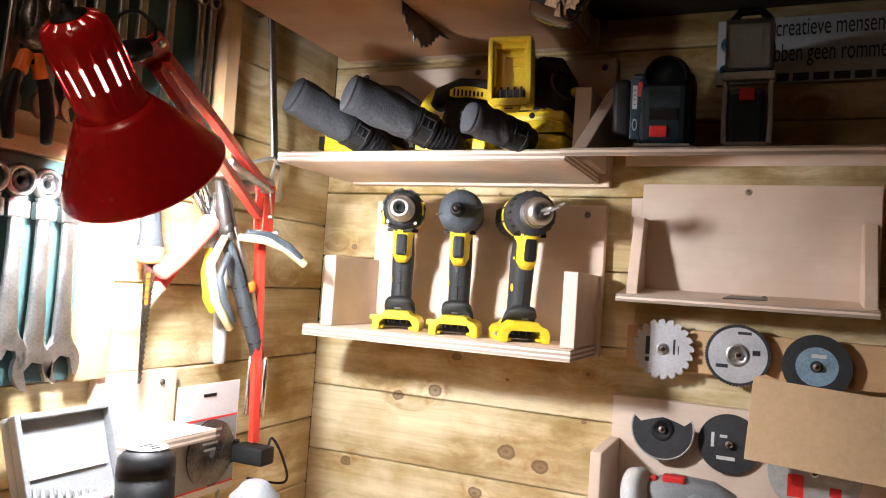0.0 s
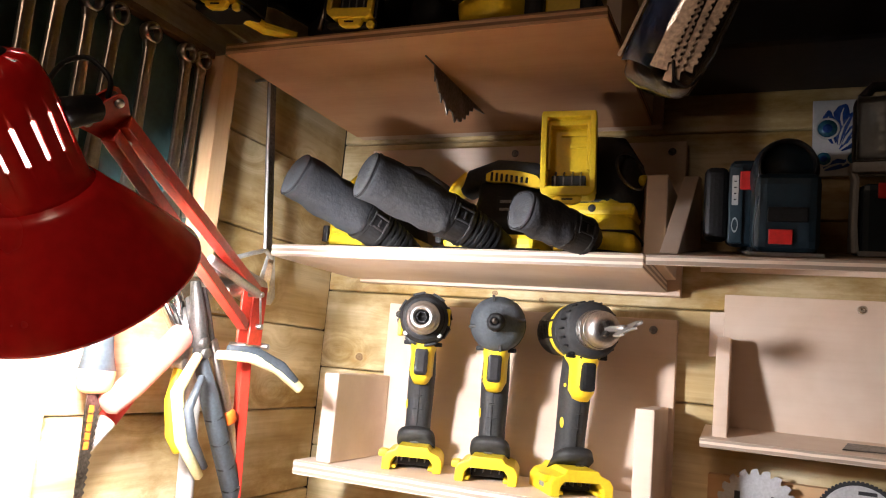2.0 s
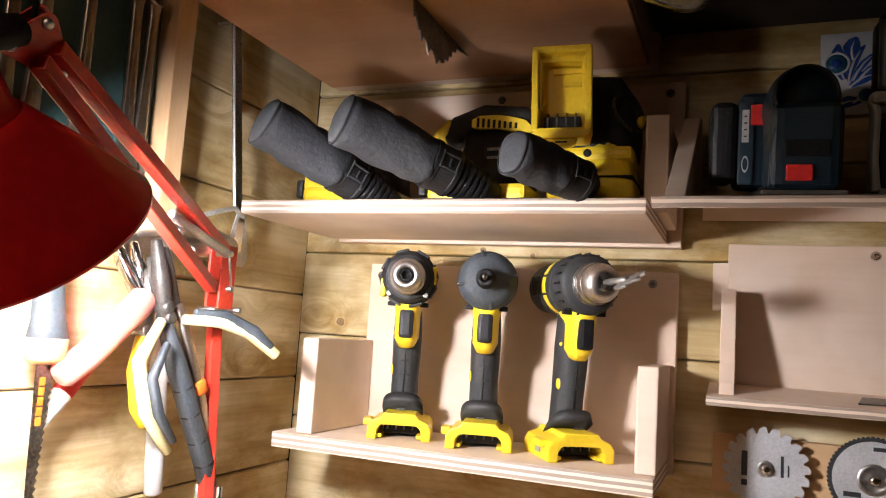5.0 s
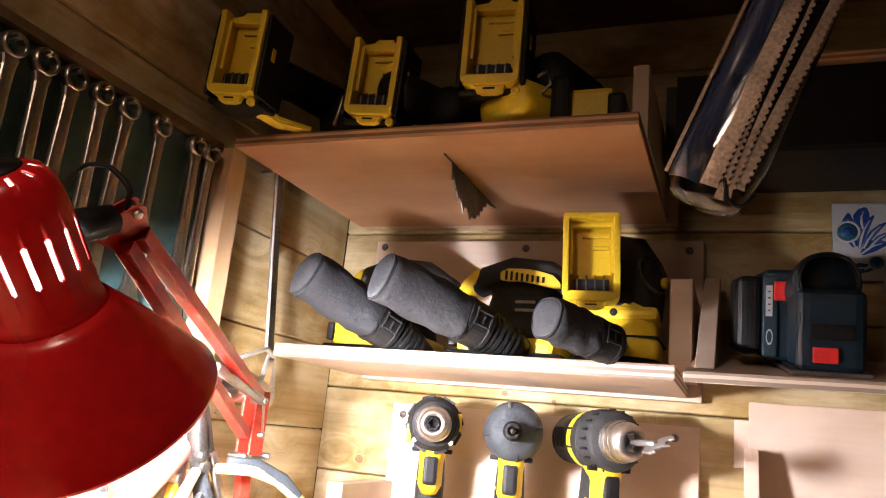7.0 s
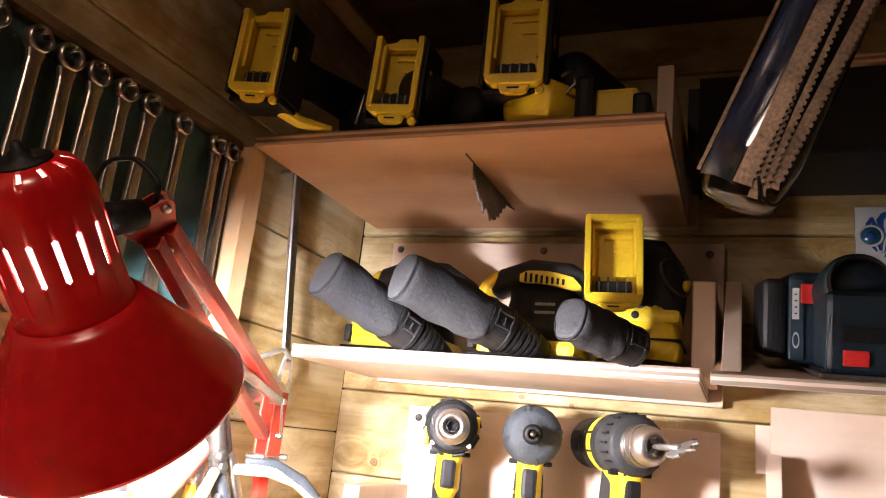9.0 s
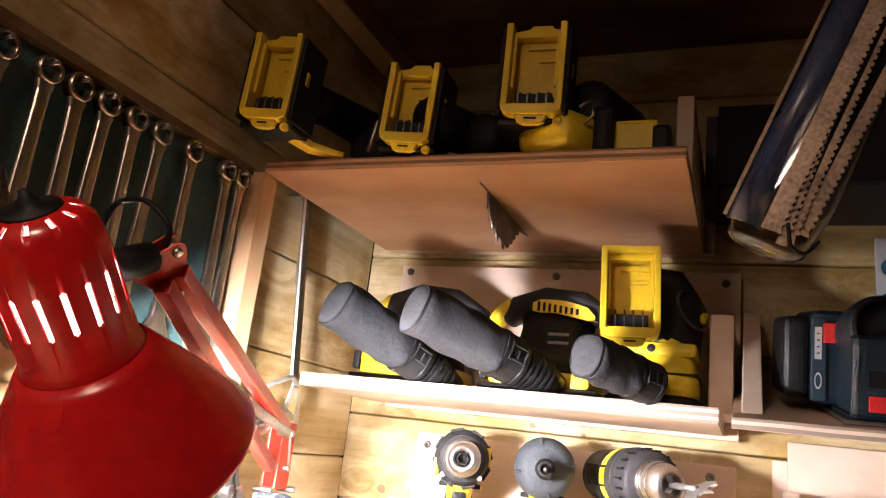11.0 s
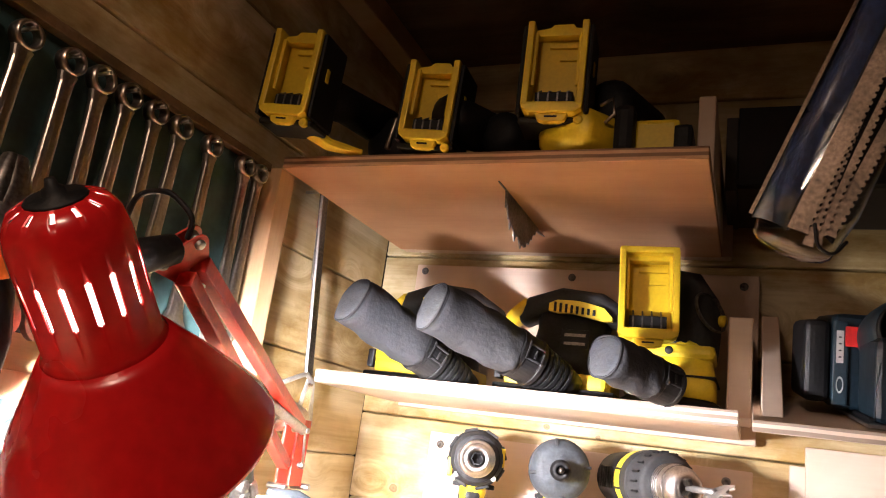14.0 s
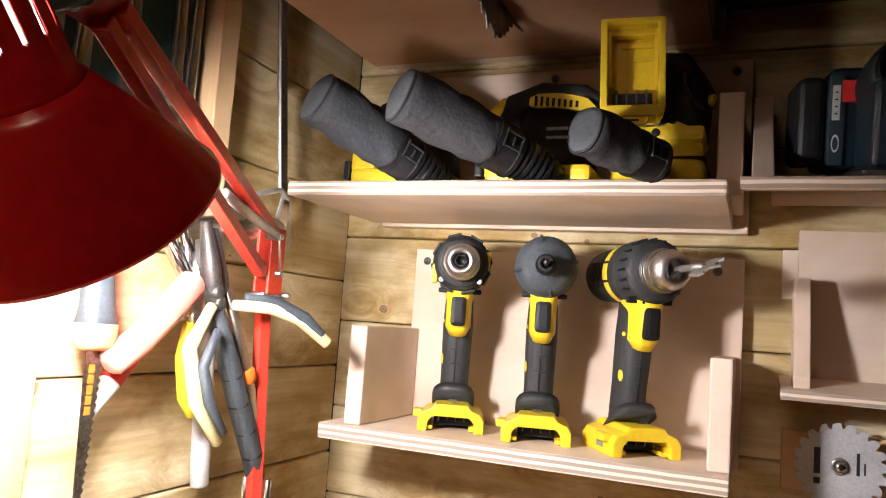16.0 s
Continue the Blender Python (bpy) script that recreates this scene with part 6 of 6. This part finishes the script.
part("red_button", box((0.013, 0.006, 0.017), (-0.0245, 0.0085, 0.0665), 0.0012), REDPLASTIC, pl)
part("red_button", box((0.018, 0.004, 0.012), (-0.002, -0.0655, 0.016), 0.001), REDPLASTIC, pl)
strip = part("side_strip", box((0.012, 0.004, 0.07), (-0.034, 0.0095, 0.044), 0.0015), PETROL, pl, "grey blue moulded strip")
part("scale_label", box((0.0055, 0.001, 0.027), (-0.0347, 0.0072, 0.0575), 0.0003), PALE, pl)
for k in range(4):
    part("print_bar", box((0.002, 0.0008, 0.0012), (-0.0347, 0.0064, 0.049 + 0.0055 * k)), INK, pl)
part("slot_frame", lathe([(0.0035, 0), (0.0035, 0.0008), (0.0026, 0.0008), (0.0026, 0)], 20, pose(-0.0343, 0.0075, 0.026, 90, 0, 0) @ Matrix.Diagonal((0.8, 2.0, 1, 1)), cap=False), PALE, pl)
smooth(part("moulded_seam", sweep([(-0.0225, -0.0656, 0.005), (-0.0222, -0.0662, 0.03), (-0.0195, -0.066, 0.048)], 0.0006, n=6), PETROL, pl))
part("grip_inlay", box((0.03, 0.002, 0.012), (0.003, -0.0652, 0.034), 0.0006), BLACK, pl)

wl = thing("work_light", pose(0.6625, -0.168, 1.6395 - 0.168 * 0.1853 + 0.0006, SLOPE, 0, 0) @ Matrix.Diagonal((0.88, 0.88, 0.95, 1)), "grey and petrol blue cordless work light with a clear lens", "work light")
part("body", box((0.044, 0.05, 0.066), (0, 0, 0.0335), 0.006), BLUE, wl, "petrol blue battery body")
for sx in (-1, 1):
    part("side_frame", sweep([(sx * 0.0265, 0, 0.004), (sx * 0.0275, 0, 0.03), (sx * 0.0265, 0, 0.07), (sx * 0.029, 0, 0.08)], [(0.0045, 0.02), (0.0035, 0.016), (0.0035, 0.016), (0.004, 0.012)], n=12, power=4, up=(0, 1, 0)), PALE, wl, "pale grey side frame")
part("collar", box((0.064, 0.03, 0.01), (0, -0.004, 0.082), 0.004), PALE, wl)
part("button", box((0.018, 0.004, 0.014), (0, -0.026, 0.06), 0.001), REDPLASTIC, wl, "red button")
part("foot_bar", box((0.05, 0.05, 0.005), (0, 0, 0.003), 0.001), GREY, wl)
part("lamp_head", box((0.058, 0.03, 0.06), (0, 0.004, 0.117), 0.006), BLACK, wl, "black lamp head")
part("reflector", box((0.048, 0.002, 0.05), (0, -0.0125, 0.116), 0.0005), GREY, wl)
for k in range(2):
    for j in range(5):
        smooth(part("led", lathe([(0.0035, 0), (0.003, 0.002), (0.001, 0.0025)], 12, pose(-0.006 + k * 0.018, -0.0135, 0.098 + j * 0.009, 90, 0, 0)), PALE, wl))
ln = part("lens", box((0.056, 0.002, 0.058), (0, -0.0185, 0.117), 0.0008), LENS, wl, "clear plastic lens")
ln.visible_shadow = False
smooth(part("hanger", sweep([(-0.022, 0.004, 0.147), (-0.012, 0.004, 0.158), (0.012, 0.004, 0.158), (0.022, 0.004, 0.147)], 0.005, n=12), BLACK, wl))

# ---- the tile sign ----
sign = thing("tile_sign", pose(0.6135, 0, 1.7255), "white glazed tile sign with blue flowers and Dutch words", "sign")
part("tile", span(0, 0.3, -0.007, -0.0005, 0, 0.0885, 0.001), TILE, sign)
leaves = [((0.03, 0.058), 78, 0.027, 0.0085), ((0.026, 0.036), 66, 0.044, 0.0042), ((0.03, 0.036), 50, 0.04, 0.0036), ((0.034, 0.034), 38, 0.034, 0.003), ((0.028, 0.03), 22, 0.03, 0.0062), ((0.03, 0.012), 15, 0.026, 0.0045), ((0.022, 0.038), 96, 0.042, 0.0075), ((0.012, 0.008), 8, 0.03, 0.006)]
for (lx, lz), deg, ln_, wd in leaves:
    a = math.radians(deg)
    dx, dz = math.cos(a), math.sin(a)
    pts = [Vector((lx + dx * ln_ * k - dz * 0.004 * math.sin(3 * k), -0.0073, lz + dz * ln_ * k + dx * 0.004 * math.sin(3 * k))) for k in (0, 0.25, 0.5, 0.75, 0.92)]
    pts = [Vector((min(max(q.x, 0.006), 0.06), q.y, min(max(q.z, 0.004), 0.083))) for q in pts]
    leaf = smooth(part("leaf", sweep(pts, [(wd * f, 0.0003) for f in (0.35, 0.85, 1.0, 0.7, 0.2)], n=16, up=(0, 1, 0)), TILEBLUE, sign, "deep blue glazed leaf"))
    smooth(part("vein", sweep([q + Vector((0, -0.0004, 0)) for q in pts[:4]], [(0.0009, 0.0002), (0.0013, 0.0002), (0.0009, 0.0002), (0.0004, 0.0002)], n=8, up=(0, 1, 0)), TILE, leaf))
for cx, cz, r in ((0.015, 0.055, 0.0125), (0.042, 0.02, 0.0085), (0.0115, 0.02, 0.009)):
    smooth(part("blossom", lathe([(r, 0.0), (r, 0.0009), (r * 0.82, 0.0009), (r * 0.82, 0)], 28, pose(cx, -0.0073, cz, 90, 0, 0), cap=False), TILE, sign))
    smooth(part("blossom_eye", lathe([(r * 0.8, 0.0), (r * 0.8, 0.0008), (0.0002, 0.0008)], 24, pose(cx, -0.0073, cz, 90, 0, 0)), TEALGLAZE, sign, "teal glazed blossom"))
    smooth(part("blossom_eye", lathe([(r * 0.4, 0.0), (r * 0.4, 0.0011), (0.0002, 0.0011)], 16, pose(cx, -0.0073, cz, 90, 0, 0)), TILEBLUE, sign))
for words, lx, lz in (("creatieve mensen", 0.0725, 0.0625), ("hebben geen rommel", 0.0535, 0.0285)):
    lettering(sign, words, None, 0.034, INK, pose(lx, -0.0078, lz, 90, 0, 0) @ Matrix.Diagonal((0.53, 1, 1, 1)))
for k in range(9):
    part("word_bar", span(0.072 + k * 0.024, 0.072 + k * 0.024 + 0.019, -0.0076, -0.007, 0.002, 0.012), INK, sign)

# ---- dark shelf and the hanging blade sleeve ----
ds = thing("dark_wall_shelf", pose(0.455, 0, 1.83), "charcoal painted wall shelf, empty underside showing", "shelf")
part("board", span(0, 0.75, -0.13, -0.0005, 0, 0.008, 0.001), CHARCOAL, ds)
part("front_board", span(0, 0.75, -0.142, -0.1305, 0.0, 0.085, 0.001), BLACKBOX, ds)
part("top_board", span(0.11, 0.75, -0.15, -0.0005, 0.0855, 0.096, 0.001), PLY_RED, ds)
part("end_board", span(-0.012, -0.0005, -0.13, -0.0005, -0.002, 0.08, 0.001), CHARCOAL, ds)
gb = thing("pale_box", pose(0.68, -0.09, 1.9265), "pale grey box on the upper shelf", "box")
part("body", span(0, 0.2, -0.05, 0.05, 0, 0.08, 0.003), PALE, gb)
part("lid", span(-0.002, 0.202, -0.052, 0.052, 0.0805, 0.092, 0.003), GREY, gb)


def blade_sleeve():
    a, b = Vector((0.489, -0.405, 1.69)), Vector((0.645, -0.405, 2.068))
    m = aim(a, b)
    L = (b - a).length
    ob = thing("blade_sleeve", m, "clear plastic sleeve of saw blades hung from the roof", "saw blades")
    inv = m.inverted()
    side = inv.to_3x3() @ Vector((0.92, 0, -0.39))
    side = Vector((side.x, side.y, 0)).normalized()
    out = inv.to_3x3() @ Vector((0, -1, 0))
    out = (out - side * out.dot(side))
    out = Vector((out.x, out.y, 0)).normalized()

    def strip(off, w, t, z0, z1, n=8, curve=0.012):
        rings = []
        for z in (z0, z0 + 0.3 * (z1 - z0), z1):
            f, bk = [], []
            for i in range(n + 1):
                s = -1 + 2 * i / n
                p = side * (off + s * w) + out * (0.014 - curve * s * s) + Vector((0, 0, z))
                f.append(p)
                bk.append(p - out * t)
            rings.append(f + bk[::-1])
        return skin(rings)

    smooth(part("printed_card", strip(-0.01, 0.0115, 0.0012, 0.006, L - 0.03, curve=0.006), NAVY, ob, "dark blue printed card"))
    part("card_edge", strip(-0.0222, 0.0012, 0.001, 0.006, L - 0.03, curve=0.0), BLADETAN, ob)
    smooth(part("back_card", strip(0.007, 0.02, 0.001, 0.012, L - 0.03, curve=0.02), BLACK, ob))
    fr = Matrix((side, Vector((0, 0, 1)), out)).transposed().to_4x4()
    for j, (off, half, z0, turn) in enumerate(((0.007, 0.0062, 0.006, 0.0), (0.0158, 0.0032, 0.0, 4.0), (0.02, 0.0026, 0.004, 1.5), (0.0238, 0.004, 0.012, -2.5))):
        poly = [(-half, 0.0), (-half, L - 0.05)]
        z = L - 0.05
        while z > 0.006:
            poly += [(half, z), (half, z - 0.0024), (half - 0.0014, z - 0.0028), (half - 0.0014, z - 0.0046)]
            z -= 0.005
        poly += [(half, 0.0)]
        part("saw_strip", prism(poly, 0.0009, Matrix.Translation(side * off + out * (0.0135 - 0.0022 * j) + Vector((0, 0, z0))) @ fr @ pose(0, 0, 0, 0, 0, turn)), BLADETAN, ob, "toothed saw blade")
    smooth(part("sleeve", sweep([(side.x * 0.006, side.y * 0.006, 0.0), (side.x * 0.006, side.y * 0.006, 0.03), (side.x * 0.006, side.y * 0.006, L * 0.6), (side.x * 0.006, side.y * 0.006, L - 0.012)], [(0.024, 0.016), (0.0285, 0.021), (0.0285, 0.021), (0.026, 0.016)], n=28, up=tuple(out)), PLASTIC, ob, "glossy clear plastic sleeve"))
    sl = ob.children[-1]
    sl.visible_shadow = False
    thin = sl.modifiers.new("wall", "SOLIDIFY")
    thin.thickness = 0.0006
    tail = eased([side * 0.034 + out * 0.008 + Vector((0, 0, 0.012)), side * 0.03 + out * 0.011 + Vector((0, 0, 0.001)), side * 0.021 + out * 0.013 + Vector((0, 0, 0.002)), side * 0.014 + out * 0.014 + Vector((0, 0, 0.014))])
    smooth(part("wire_tail", sweep(tail, 0.0011, n=8), BLACK, ob))
    smooth(part("hook", rod((0, 0, L - 0.02), (0, 0, L), 0.003), STEEL, ob))


blade_sleeve()

# scrap of sheet metal left on the small shelf
sc = thing("metal_offcut", pose(0.665, -0.058, 1.4372, 8, 0, 0) @ pose(0, 0, 0, 0, 0, 12), "dull grey sheet metal offcut lying on the small shelf", "metal offcut")
part("sheet", prism([(-0.028, -0.014), (0.024, -0.018), (0.03, 0.008), (-0.014, 0.016)], 0.0012, None, 0.0002), DARKSTEEL, sc)
screw(sc, (0.024, 0.0, 0.0012), (0, 0, 1), 0.003)
